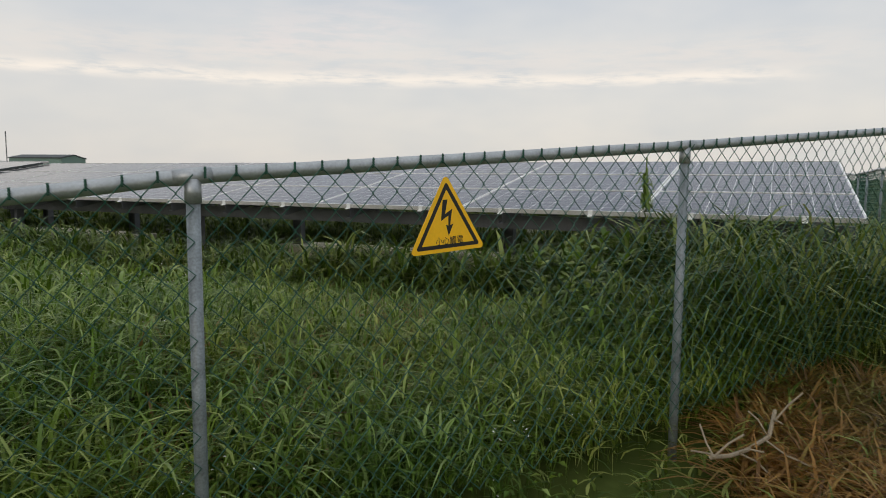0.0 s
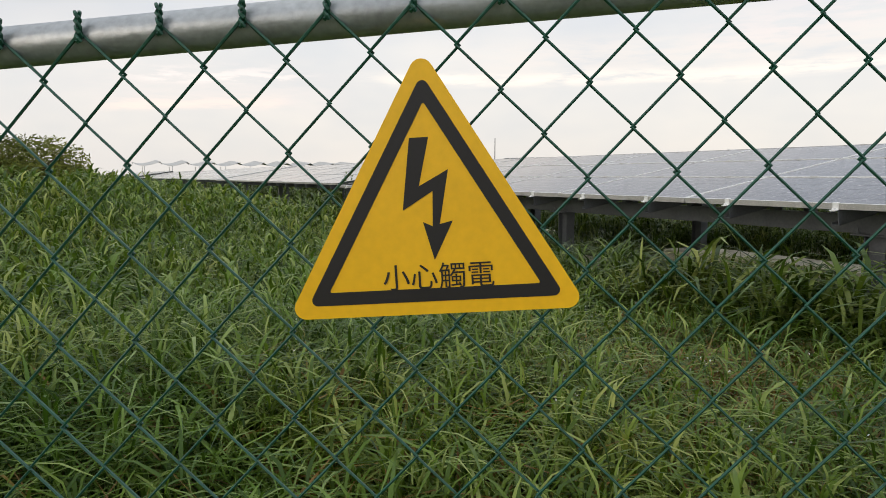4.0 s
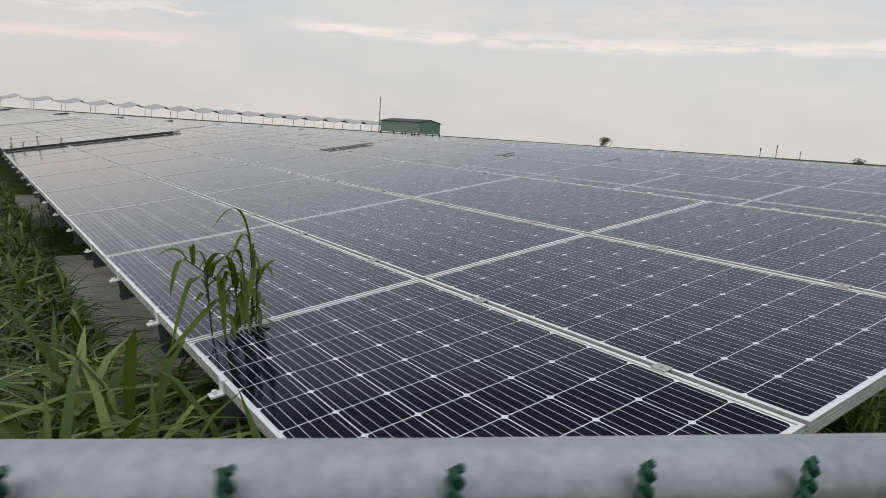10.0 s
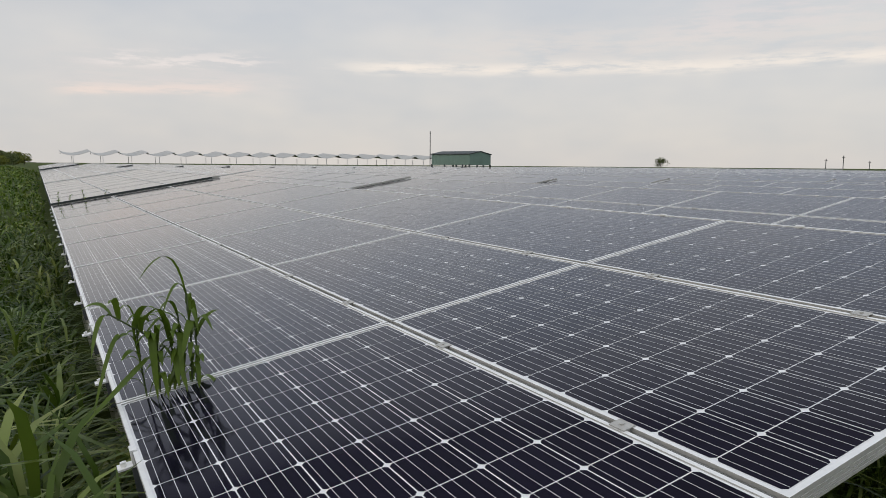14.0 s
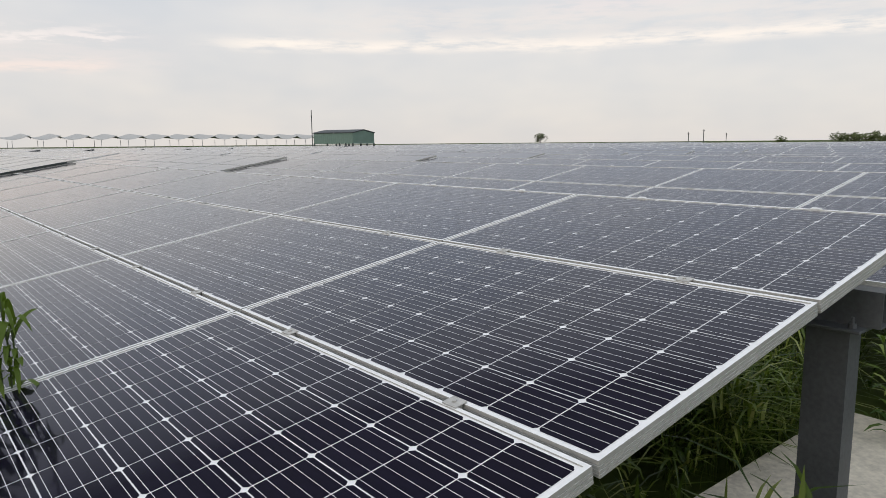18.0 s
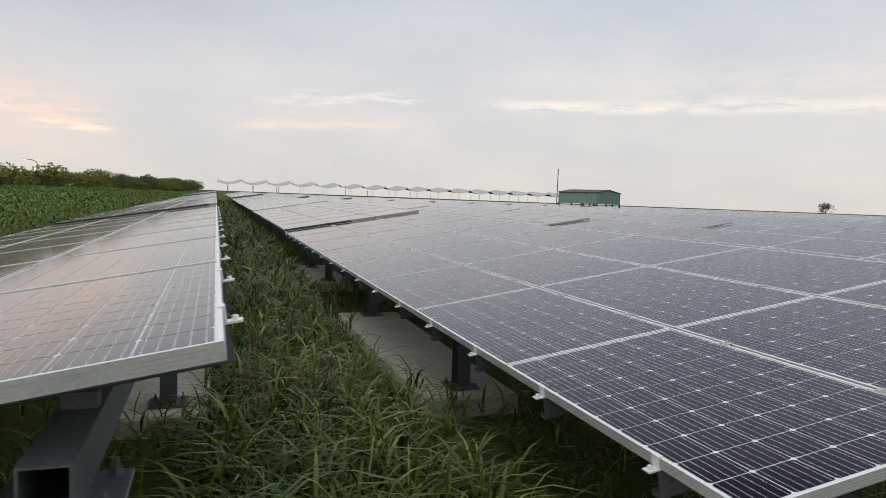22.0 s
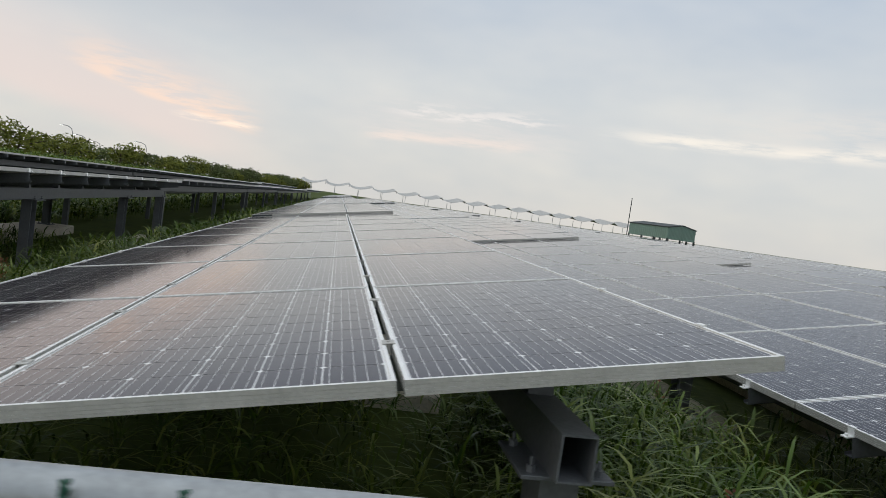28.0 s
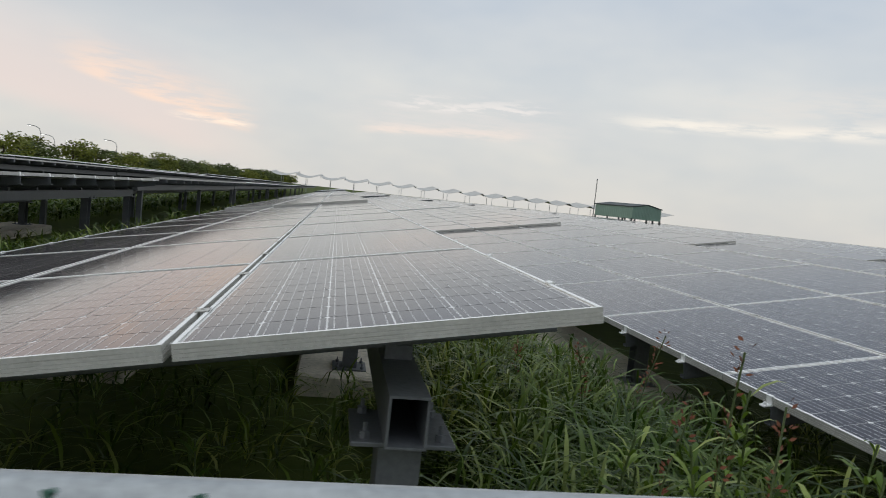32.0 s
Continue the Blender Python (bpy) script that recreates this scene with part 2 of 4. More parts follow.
def part(name, bm, material, parent, label=""):
    me = bpy.data.meshes.new(name)
    bm.normal_update()
    bm.to_mesh(me)
    bm.free()
    me.materials.append(material)
    ob = new(name, me)
    ob.parent = parent
    return tagged(ob, label)


def thing(name, m, label, category, group="", kind=""):
    ob = new(name)
    ob.empty_display_size = 0.1
    ob.matrix_basis = m
    return tagged(ob, label, category, group, kind)


def add_box(bm, x0, x1, y0, y1, z0, z1, bevel=0.0, m=None):
    r = bmesh.ops.create_cube(bm, size=1)
    vs = r["verts"]
    for v in vs:
        v.co = Vector((x0 + (v.co.x + 0.5) * (x1 - x0), y0 + (v.co.y + 0.5) * (y1 - y0), z0 + (v.co.z + 0.5) * (z1 - z0)))
    if m:
        bmesh.ops.transform(bm, matrix=m, verts=vs)
    if bevel:
        es = {e for v in vs for e in v.link_edges}
        bmesh.ops.bevel(bm, geom=list(es), offset=bevel, segments=1, affect="EDGES", profile=0.5)
    return bm


def box(x0, x1, y0, y1, z0, z1, bevel=0.0):
    return add_box(bmesh.new(), x0, x1, y0, y1, z0, z1, bevel)


def tube(points, r, sides=8, closed_ends=True):
    """Verts and faces of a tube along points."""
    vs, fs = [], []
    pts = [Vector(p) for p in points]
    for i, p in enumerate(pts):
        d = (pts[min(i + 1, len(pts) - 1)] - pts[max(i - 1, 0)]).normalized()
        a = d.orthogonal().normalized() if i == 0 else (a - d * a.dot(d)).normalized()
        b = d.cross(a)
        for k in range(sides):
            w = 2 * math.pi * k / sides
            vs.append(p + (a * math.cos(w) + b * math.sin(w)) * r)
    for i in range(len(pts) - 1):
        for k in range(sides):
            k2 = (k + 1) % sides
            fs.append((i * sides + k, i * sides + k2, (i + 1) * sides + k2, (i + 1) * sides + k))
    if closed_ends:
        fs.append(tuple(range(sides))[::-1])
        fs.append(tuple((len(pts) - 1) * sides + k for k in range(sides)))
    return vs, fs


def merge(pieces):
    vs, fs = [], []
    for v, f in pieces:
        n = len(vs)
        vs += [tuple(p) for p in v]
        fs += [tuple(i + n for i in q) for q in f]
    return vs, fs


# ---- ground: one sheet, slightly uneven ----
def ground_z(x, y):
    z = GROUND + 0.04 * noise.noise(Vector((x * 0.35, y * 0.35, 0)))
    bank = min(1.0, max(0.0, (-x - 2.5) / 10.0))
    z += 0.24 * min(1.0, max(0.0, (-x - 1.8) / 2.2)) * min(1.0, max(0.0, (y - 1.3) / 2.2))
    z += 0.42 * min(1.0, max(0.0, (-x - 0.35) / 1.3)) * min(1.0, max(0.0, (y - 6.5) / 4.0))
    # the path outside the fence lies lower towards its start
    z -= 0.24 * min(1.0, max(0.0, (-x - 2.0) / 2.5)) * min(1.0, max(0.0, (3.2 - y) / 1.8))
    return z + 0.35 * bank * min(1.0, max(0.0, (y - 4) / 10.0))


def build_ground():
    xs = [-3000, -600, -150, -60, -35, -25] + [-20 + 0.5 * i for i in range(90)] + [25.5, 30, 40, 60, 100, 200, 600, 3000]
    ys = [-3000, -600, -150, -50, -20, -10] + [-8 + 0.5 * i for i in range(70)] + [27.5, 30, 35, 40, 50, 60, 80, 110, 200, 600, 3000]
    vs = [(x, y, ground_z(x, y)) for y in ys for x in xs]
    w = len(xs)
    fs = [(j * w + i, j * w + i + 1, (j + 1) * w + i + 1, (j + 1) * w + i) for j in range(len(ys) - 1) for i in range(w - 1)]
    ob = link_mesh("ground", vs, fs, M_GROUND, smooth=True)
    tagged(ob, "flat soil overgrown with low green grass", "ground", kind="structure")


build_ground()


# ---- solar tables ----
PX, PY, PT = 0.992, 1.674, 0.040     # a panel: width, length, thickness of its frame


def panel_meshes():
    fw, bm = 0.011, bmesh.new()
    # frame: four aluminium profiles round the glass
    q = 0.0115
    for z0, z1, g in ((-0.012, 0, 0), (-0.0135, -0.012, 0.0015), (-0.022, -0.0135, 0), (-0.0235, -0.022, 0.0015), (-0.031, -0.0235, 0), (-0.0325, -0.031, 0.0015), (-PT, -0.0325, 0)):
        for x0, x1, y0, y1 in ((g, PX - g, g, q), (g, PX - g, PY - q, PY - g), (g, q, q, PY - q), (PX - q, PX - g, q, PY - q)):
            add_box(bm, x0, x1, y0, y1, z0, z1)
    frame_me = bpy.data.meshes.new("panel_frame")
    bm.to_mesh(frame_me)
    bm.free()
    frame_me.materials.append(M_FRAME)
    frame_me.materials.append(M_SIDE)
    # all faces but the top get the grey that holds the gap shade
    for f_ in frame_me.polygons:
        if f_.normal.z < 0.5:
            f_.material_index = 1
    bm = box(fw, PX - fw, fw, PY - fw, -0.012, -0.004)
    sheet_me = bpy.data.meshes.new("laminate")
    bm.to_mesh(sheet_me)
    bm.free()
    sheet_me.materials.append(M_SHEET)
    # sixty cells with clipped corners
    c, cut = 0.1556, 0.0090
    ch = 0.1596
    px_, py_ = c + 0.0040, ch + 0.0040
    x_0, y_0 = (PX - 6 * px_ + 0.0040) / 2, (PY - 10 * py_ + 0.0040) / 2
    vs, fs = [], []
    z = -0.0032
    for i in range(6):
        for j in range(10):
            x, y = x_0 + i * px_, y_0 + j * py_
            n = len(vs)
            vs += [(x + cut, y, z), (x + c - cut, y, z), (x + c, y + cut, z), (x + c, y + ch - cut, z), (x + c - cut, y + ch, z), (x + cut, y + ch, z), (x, y + ch - cut, z), (x, y + cut, z)]
            fs.append(tuple(range(n, n + 8)))
    one = bpy.data.meshes.new("cell")
    one.from_pydata([(p[0] - x_0, p[1] - y_0, 0) for p in vs[:8]], [], [tuple(range(8))])
    one.materials.append(M_CELL)
    cell_me = bpy.data.meshes.new("cells")
    cell_me.from_pydata(vs, [], fs)
    cell_me.materials.append(M_CELL)
    # five busbars a cell, in lines along the panel
    vs, fs = [], []
    z = -0.0026
    for i in range(6):
        for k in range(5):
            x = x_0 + i * px_ + c * (k + 0.5) / 5
            n = len(vs)
            vs += [(x - 0.0007, y_0, z), (x + 0.0007, y_0, z), (x + 0.0007, PY - y_0, z), (x - 0.0007, PY - y_0, z)]
            fs.append((n, n + 1, n + 2, n + 3))
    bus_me = bpy.data.meshes.new("busbars")
    bus_me.from_pydata(vs, [], fs)
    bus_me.materials.append(M_BUS)
    return frame_me, sheet_me, cell_me, bus_me, one, (x_0, y_0, px_, py_)


FRAME_ME, SHEET_ME, CELL_ME, BUS_ME, CELL_ONE, CELL_AT = panel_meshes()


def place(name, me, parent, m):
    ob = new(name, me)
    ob.parent = parent
    ob.matrix_basis = m
    return ob


def c_section(bm, length, w, h, t, axis):
    """An open channel of thin steel, along x or y, its top at z = 0."""
    for u0, u1, z0, z1 in ((0, t, -h, 0), (0, w, -t, 0), (0, w, -h, -h + t), (w - t, w, -0.018, -t), (w - t, w, -h + t, -h + 0.018)):
        if axis == "x":
            add_box(bm, 0, length, u0, u1, z0, z1)
        else:
            add_box(bm, u0, u1, 0, length, z0, z1)


def hollow(bm, hw, h, t, y0, y1):
    """A hollow box section along y, its top at z = 0."""
    rings = []
    for y in (y0, y1):
        for a, b in ((hw, 0.0), (hw - t, t)):
            rings.append([bm.verts.new(p) for p in ((-a, y, -b), (a, y, -b), (a, y, -h + b), (-a, y, -h + b))])
    o0, i0, o1, i1 = rings
    for k in range(4):
        n = (k + 1) % 4
        bm.faces.new((o0[k], o0[n], o1[n], o1[k]))
        bm.faces.new((i0[n], i0[k], i1[k], i1[n]))
        bm.faces.new((o0[n], o0[k], i0[k], i0[n]))
        bm.faces.new((o1[k], o1[n], i1[n], i1[k]))
    bmesh.ops.recalc_face_normals(bm, faces=bm.faces)


SUP = {}


def shared(name, make, material):
    """A mesh that alike parts share."""
    if name not in SUP:
        bm = bmesh.new()
        make(bm)
        me = bpy.data.meshes.new(name)
        bm.to_mesh(me)
        bm.free()
        me.materials.append(material)
        SUP[name] = me
    return SUP[name]


def make_clamp(bm):
    # an angle foot with its bolt head, beside the panel's edge
    add_box(bm, -0.045, 0.0, -0.02, 0.02, -PT - 0.004, -PT + 0.002)
    add_box(bm, -0.006, 0.0, -0.02, 0.02, -PT, 0.004)
    add_box(bm, -0.006, 0.012, -0.02, 0.02, 0.001, 0.005)
    bmesh.ops.create_cone(bm, cap_ends=True, segments=6, radius1=0.009, radius2=0.009, depth=0.012, matrix=Matrix.Translation((-0.028, 0, -PT + 0.008)))


def make_mid(bm):
    add_box(bm, -0.019, 0.019, -0.025, 0.025, 0.0012, 0.004)
    add_box(bm, -0.006, 0.006, -0.02, 0.02, -0.03, 0.0012)
    bmesh.ops.create_cone(bm, cap_ends=True, segments=6, radius1=0.006, radius2=0.006, depth=0.005, matrix=Matrix.Translation((0, 0, 0.0055)))


def make_plate(bm):
    add_box(bm, -0.13, 0.13, -0.13, 0.13, -0.012, 0, 0.002)
    for sx in (-0.095, 0.095):
        for sy in (-0.095, 0.095):
            bmesh.ops.create_cone(bm, cap_ends=True, segments=6, radius1=0.014, radius2=0.014, depth=0.018, matrix=Matrix.Translation((sx, sy, 0.009)))
            bmesh.ops.create_cone(bm, cap_ends=True, segments=6, radius1=0.006, radius2=0.006, depth=0.04, matrix=Matrix.Translation((sx, sy, 0.02)))


def support_parts(tb, n_long, plane, up, wide, high):
    """The steel under a table: rafters, clamps, two beams, posts with plates, slabs."""
    length = n_long * PL
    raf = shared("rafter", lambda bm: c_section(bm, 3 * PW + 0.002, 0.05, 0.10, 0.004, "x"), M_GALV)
    clamp = shared("end_clamp", make_clamp, M_FRAME)
    mid = shared("mid_clamp", make_mid, M_SIDE)
    for k in range(16):
        y = 0.42 + 0.842 * k
        place("rafter", raf, tb, plane @ Matrix.Translation((-0.012, y - 0.02, -PT - 0.004)))
        place("end_clamp", clamp, tb, plane @ Matrix.Translation((-0.001, y, 0)))
        place("end_clamp", clamp, tb, plane @ Matrix.Translation((3 * PW - 0.019, y, 0)) @ Matrix.Rotation(math.pi, 4, "Z"))
        for i in (1, 2):
            place("mid_clamp", mid, tb, plane @ Matrix.Translation((i * PW - 0.010, y, 0)))
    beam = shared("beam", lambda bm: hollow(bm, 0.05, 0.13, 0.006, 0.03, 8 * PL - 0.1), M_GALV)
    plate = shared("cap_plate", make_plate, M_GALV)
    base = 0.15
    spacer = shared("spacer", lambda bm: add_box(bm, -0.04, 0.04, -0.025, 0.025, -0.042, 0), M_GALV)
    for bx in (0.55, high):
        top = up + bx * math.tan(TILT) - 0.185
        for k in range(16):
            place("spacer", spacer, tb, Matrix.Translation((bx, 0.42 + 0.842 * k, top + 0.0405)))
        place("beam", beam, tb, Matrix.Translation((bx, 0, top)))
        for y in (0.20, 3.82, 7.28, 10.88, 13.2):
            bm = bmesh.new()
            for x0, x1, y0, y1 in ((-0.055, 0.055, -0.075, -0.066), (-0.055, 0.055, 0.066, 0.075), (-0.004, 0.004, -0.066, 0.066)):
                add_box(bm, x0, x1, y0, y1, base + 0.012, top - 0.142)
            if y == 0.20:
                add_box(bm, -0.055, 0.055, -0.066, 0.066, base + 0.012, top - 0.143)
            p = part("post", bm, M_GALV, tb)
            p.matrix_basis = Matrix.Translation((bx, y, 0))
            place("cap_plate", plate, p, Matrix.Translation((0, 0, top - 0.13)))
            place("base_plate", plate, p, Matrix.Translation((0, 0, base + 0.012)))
    for y0, y1, x0, x1 in ((-0.45 if wide else -0.05, 0.70 if wide else 0.50, 2.2, 4.15 if wide else 2.95), (-0.35, 0.50, 0.2, 1.0), (3.52, 7.50, 0.15, 0.95), (10.62, 13.6, 0.15, 0.95), (3.52, 7.50, high - 0.40, high + 0.28), (10.62, 13.6, high - 0.40, high + 0.28)):
        bm = box(x0, x1, y0, y1, -0.2, base, 0.02)
        part("footing", bm, M_CONC, tb, "pale cast concrete slab")


def near_table(x, y, z, wide=False, high=2.54):
    tb = thing("solar_table", pose(x, y, GROUND), "tilted table of dark solar panels on galvanised steel posts", "solar table", "solar tables")
    up = z - GROUND
    plane = Matrix.Translation((0, 0, up)) @ Matrix.Rotation(-TILT, 4, "Y")
    for i in range(3):
        for j in range(8):
            pn = place("solar_panel", SHEET_ME, tb, plane @ Matrix.Translation((i * PW, j * PL, 0)))
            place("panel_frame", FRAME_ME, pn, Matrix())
            if j * 3 + i < 5:
                for a in range(6):
                    for b in range(10):
                        place("cell", CELL_ONE, pn, Matrix.Translation((CELL_AT[0] + a * CELL_AT[2], CELL_AT[1] + b * CELL_AT[3], -0.0032)))
            else:
                tagged(place("silicon_layer", CELL_ME, pn, Matrix()), kind="stuff")
            tagged(place("busbar_layer", BUS_ME, pn, Matrix()), kind="stuff")
    support_parts(tb, 8, plane, up, wide, high)
    return tb


def far_meshes():
    bmf, bmg = bmesh.new(), bmesh.new()
    for i in range(3):
        for j in range(8):
            x, y = i * PW, j * PL
            add_box(bmg, x + 0.02, x + PX - 0.02, y + 0.02, y + PY - 0.02, -0.02, -0.003)
            for a, b, c_, d in ((0, PX, 0, 0.02), (0, PX, PY - 0.02, PY), (0, 0.02, 0.02, PY - 0.02), (PX - 0.02, PX, 0.02, PY - 0.02)):
                add_box(bmf, x + a, x + b, y + c_, y + d, -PT, 0)
    out = []
    for nm, b, m in (("panel_frames", bmf, M_FRAME), ("panel_glass", bmg, M_FAR)):
        me = bpy.data.meshes.new(nm)
        b.to_mesh(me)
        b.free()
        me.materials.append(m)
        out.append(me)
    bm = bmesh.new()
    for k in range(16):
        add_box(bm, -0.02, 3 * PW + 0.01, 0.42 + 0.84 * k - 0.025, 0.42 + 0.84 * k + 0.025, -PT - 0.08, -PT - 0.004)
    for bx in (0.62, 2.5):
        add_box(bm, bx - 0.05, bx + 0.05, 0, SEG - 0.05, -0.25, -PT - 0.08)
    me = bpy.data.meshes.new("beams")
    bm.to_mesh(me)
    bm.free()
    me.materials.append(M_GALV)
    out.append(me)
    return out


FAR = far_meshes()


bm_ = box(0.012, PX - 0.012, 0.012, PY - 0.012, -0.012, -0.003)
FAR_ONE = bpy.data.meshes.new("laminate")
bm_.to_mesh(FAR_ONE)
bm_.free()
FAR_ONE.materials.append(M_FAR)


bm_ = box(0.0, 3 * PW - 0.02, -0.030, -0.004, -0.068, -0.006)
END_RAIL = bpy.data.meshes.new("end_rail")
bm_.to_mesh(END_RAIL)
bm_.free()
END_RAIL.materials.append(M_DARK)


def far_table(x, y, z, single=False, posts=True, tail=0.0, deep=1.0):
    tb = thing("solar_table", pose(x, y, GROUND), "tilted table of dark solar panels further off", "solar table", "solar tables")
    up = z - GROUND
    plane = Matrix.Translation((0, 0, up)) @ Matrix.Rotation(-TILT, 4, "Y")
    if single:
        for i in range(3):
            for j in range(8):
                pn = place("solar_panel", FAR_ONE, tb, plane @ Matrix.Translation((i * PW, j * PL, 0)))
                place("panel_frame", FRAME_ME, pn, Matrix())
        place("frame_steel", FAR[2], tb, plane)
    else:
        for me, nm in zip(FAR, ("panel_frame_grid", "panel_glass_field", "frame_steel")):
            tagged(place(nm, me, tb, plane), kind="stuff")
    if tail:
        place("end_rail", END_RAIL, tb, plane @ Matrix.Diagonal((tail, 1.0, deep, 1.0)))
    for bx in (0.62, 2.5) if posts else ():
        for py in (0.4, SEG / 2, SEG - 0.4):
            bm = box(bx - 0.05, bx + 0.05, py - 0.05, py + 0.05, 0, up + bx * math.tan(TILT) - 0.2)
            part("post", bm, M_GALV, tb)
    return tb


STEP = (0.0, 0.042, 0.062, 0.05, 0.06, 0.17, 0.17, 0.18, 0.17)
for k, (rx, ry, rz_) in enumerate(ROWS):
    for sgm in range(9):
        yy = ry + sgm * (SEG + 0.10)
        if abs(rx - 52) < 7 and abs(yy + 7 - 89) < 14:
            continue
        zz = rz_ + STEP[sgm]
        if sgm == 0 and k < 6:
            near_table(rx, yy, zz, k == 0, (2.65, 2.62, 2.47, 2.54, 2.54, 2.54)[k])
        else:
            far_table(rx, yy, zz, (sgm == 1 and k < 7) or (sgm == 0 and k < 9), sgm < 6 and k < 18, (0.95, 0.48, 0.14)[k] if sgm == 1 and k < 3 else 0.5 if sgm == 5 and k < 14 else 0.0, 1.8 if sgm == 5 else 0.5 if k == 0 else 0.9)


# ---- fence: posts at the corners of this line, x, y, height of the rail ----
FENCE = [(-7.41, 4.97, -0.22), (-6.02, 3.53, 0.03), (-4.631, 2.095, 0.285), (-2.895, 1.008, 0.428), (-1.113, -0.128, 0.591), (-0.90, -0.275, 0.612), (-0.47, -0.53, 0.630), (-0.15, -0.645, 0.615), (0.75, -0.88, 0.505), (2.95, -0.95, 0.455),
         (5.15, -0.95, 0.443), (6.40, -0.95, 0.444), (7.35, -0.95, 0.463), (7.90, -0.95, 0.470), (9.0, -0.96, 0.446), (9.55, -0.97, 0.440), (11.75, -1.03, 0.425), (12.80, -1.06, 0.405), (13.95, -1.03, 0.442), (15.2, -1.03, 0.430), (16.15, -1.03, 0.43), (18.35, -1.1, 0.43), (20.5, -1.15, 0.43)]
POST_X = (-7.41, -6.02, -4.631, -2.895, -1.113, 0.75, 2.95, 5.15, 7.35, 9.55, 11.75, 13.95, 16.15, 18.35, 20.5)
POSTS = [i for i, p in enumerate(FENCE) if p[0] in POST_X]


def build_fence():
    fe = thing("fence", pose(0, 0, GROUND), "green chain link fence with a weathered galvanised top rail", "fence")
    vs, fs = tube([(px, py, pz - GROUND) for px, py, pz in FENCE], 0.02135, 20, False)
    link_mesh("top_rail", vs, fs, M_RAIL, fe, smooth=True)
    for (xa, ya, za), (xb, yb, zb) in zip(FENCE, FENCE[1:]):
        a, b = Vector((xa, ya, za - GROUND)), Vector((xb, yb, zb - GROUND))
        run = b - a
        ln = run.length
        d = run.normalized()
        n = Vector((-d.y, d.x, 0)).normalized()
        pitch, dz = (0.087, 0.046) if xa < -2.5 else (0.080, 0.0425)
        # woven wires hang on the near side, their ends twisted over the rail
        pieces, tips = [], []
        cnt, steps = max(1, round(ln / pitch)), int(1.20 / dz)
        p_ = ln / cnt
        shift = 0.33 if xa == -4.631 else 0.0
        for w in range(cnt):
            for phase in (0, 1):
                pts = []
                for q in range(steps + 1):
                    o = p_ * (w + shift + ((0.52 if q % 2 else -0.02) if phase == 0 else (0.48 if q % 2 else 1.02)))
                    side = 0.0215 + (0.0018 if phase else -0.0018)
                    pts.append(a + d * o + Vector((0, 0, 0.004 - q * dz)) - n * side)
                pieces.append(tube(pts, 0.0021, 5, False))
            foot = a + d * ((w + shift) * p_) - n * 0.0253
            # the two wires twist round each other
            for strand in (0.0, math.pi):
                tw = []
                for q in range(11):
                    ang = q * 1.25 + strand
                    tw.append(foot + Vector((0, 0, -0.007 + q * 0.0030)) + d * (0.0024 * math.cos(ang)) - n * (0.0024 * math.sin(ang)))
                tips.append(tube(tw, 0.0021, 5))
        vs, fs = merge(pieces)
        tagged(link_mesh("chain_link_mesh", vs, fs, M_WIRE, fe), "green plastic-coated wire mesh", kind="stuff")
        vs, fs = merge(tips)
        tagged(link_mesh("wire_end", vs, fs, M_WIRE, fe), "twisted green wire ends", kind="stuff")
    for x, y, z in [FENCE[i] for i in POSTS]:
        vs, fs = tube([(x, y, -0.1), (x, y, z - GROUND - 0.02)], 0.0195, 14)
        post = link_mesh("fence_post", vs, fs, M_POST, fe, smooth=True)
        # the sleeve that clasps the rail, and its collar
        vs, fs = tube([(x, y, z - GROUND - 0.075), (x, y, z - GROUND - 0.008)], 0.0235, 14)
        link_mesh("collar", vs, fs, M_RAIL, post, smooth=True)
    for i in POSTS[1:-1]:
        p = Vector(FENCE[i]) - Vector((0, 0, GROUND))
        l = (Vector(FENCE[i - 1]) - Vector(FENCE[i])).normalized() * 0.05
        r = (Vector(FENCE[i + 1]) - Vector(FENCE[i])).normalized() * 0.05
        vs, fs = tube([p + l, p, p + r], 0.0232, 16)
        link_mesh("rail_sleeve", vs, fs, M_RAIL, fe, smooth=True)


build_fence()


# ---- warning sign ----
def tri_outline(side, radius, z, seg=6):
    """A rounded triangle about its centre, counter-clockwise, in the sign's plane."""
    hgt = side * math.sqrt(3) / 2
    cs = [(0, hgt * 2 / 3), (-side / 2, -hgt / 3), (side / 2, -hgt / 3)]
    out = []
    for i, (cx, cy) in enumerate(cs):
        ang = math.atan2(cy, cx)
        k = radius * 2
        px, py = cx - k * math.cos(ang), cy - k * math.sin(ang)
        for q in range(seg + 1):
            w = ang + radians(-60 + 120 * q / seg)
            out.append((px + radius * math.cos(w), py + radius * math.sin(w), z))
    return out


def flat(name, loops, material, parent, depth=0.0006):
    """A thin plate from an outline (and a hole of as many points)."""
    bm = bmesh.new()
    if len(loops) == 1:
        f = bm.faces.new([bm.verts.new(p) for p in loops[0]])
        fs = [f]
    else:
        o = [bm.verts.new(p) for p in loops[0]]
        i = [bm.verts.new(p) for p in loops[1]]
        fs = [bm.faces.new((o[k], o[(k + 1) % len(o)], i[(k + 1) % len(o)], i[k])) for k in range(len(o))]
    r = bmesh.ops.extrude_face_region(bm, geom=fs)
    bmesh.ops.translate(bm, vec=(0, 0, -depth), verts=[v for v in r["geom"] if isinstance(v, bmesh.types.BMVert)])
    bmesh.ops.recalc_face_normals(bm, faces=bm.faces)
    return part(name, bm, material, parent)


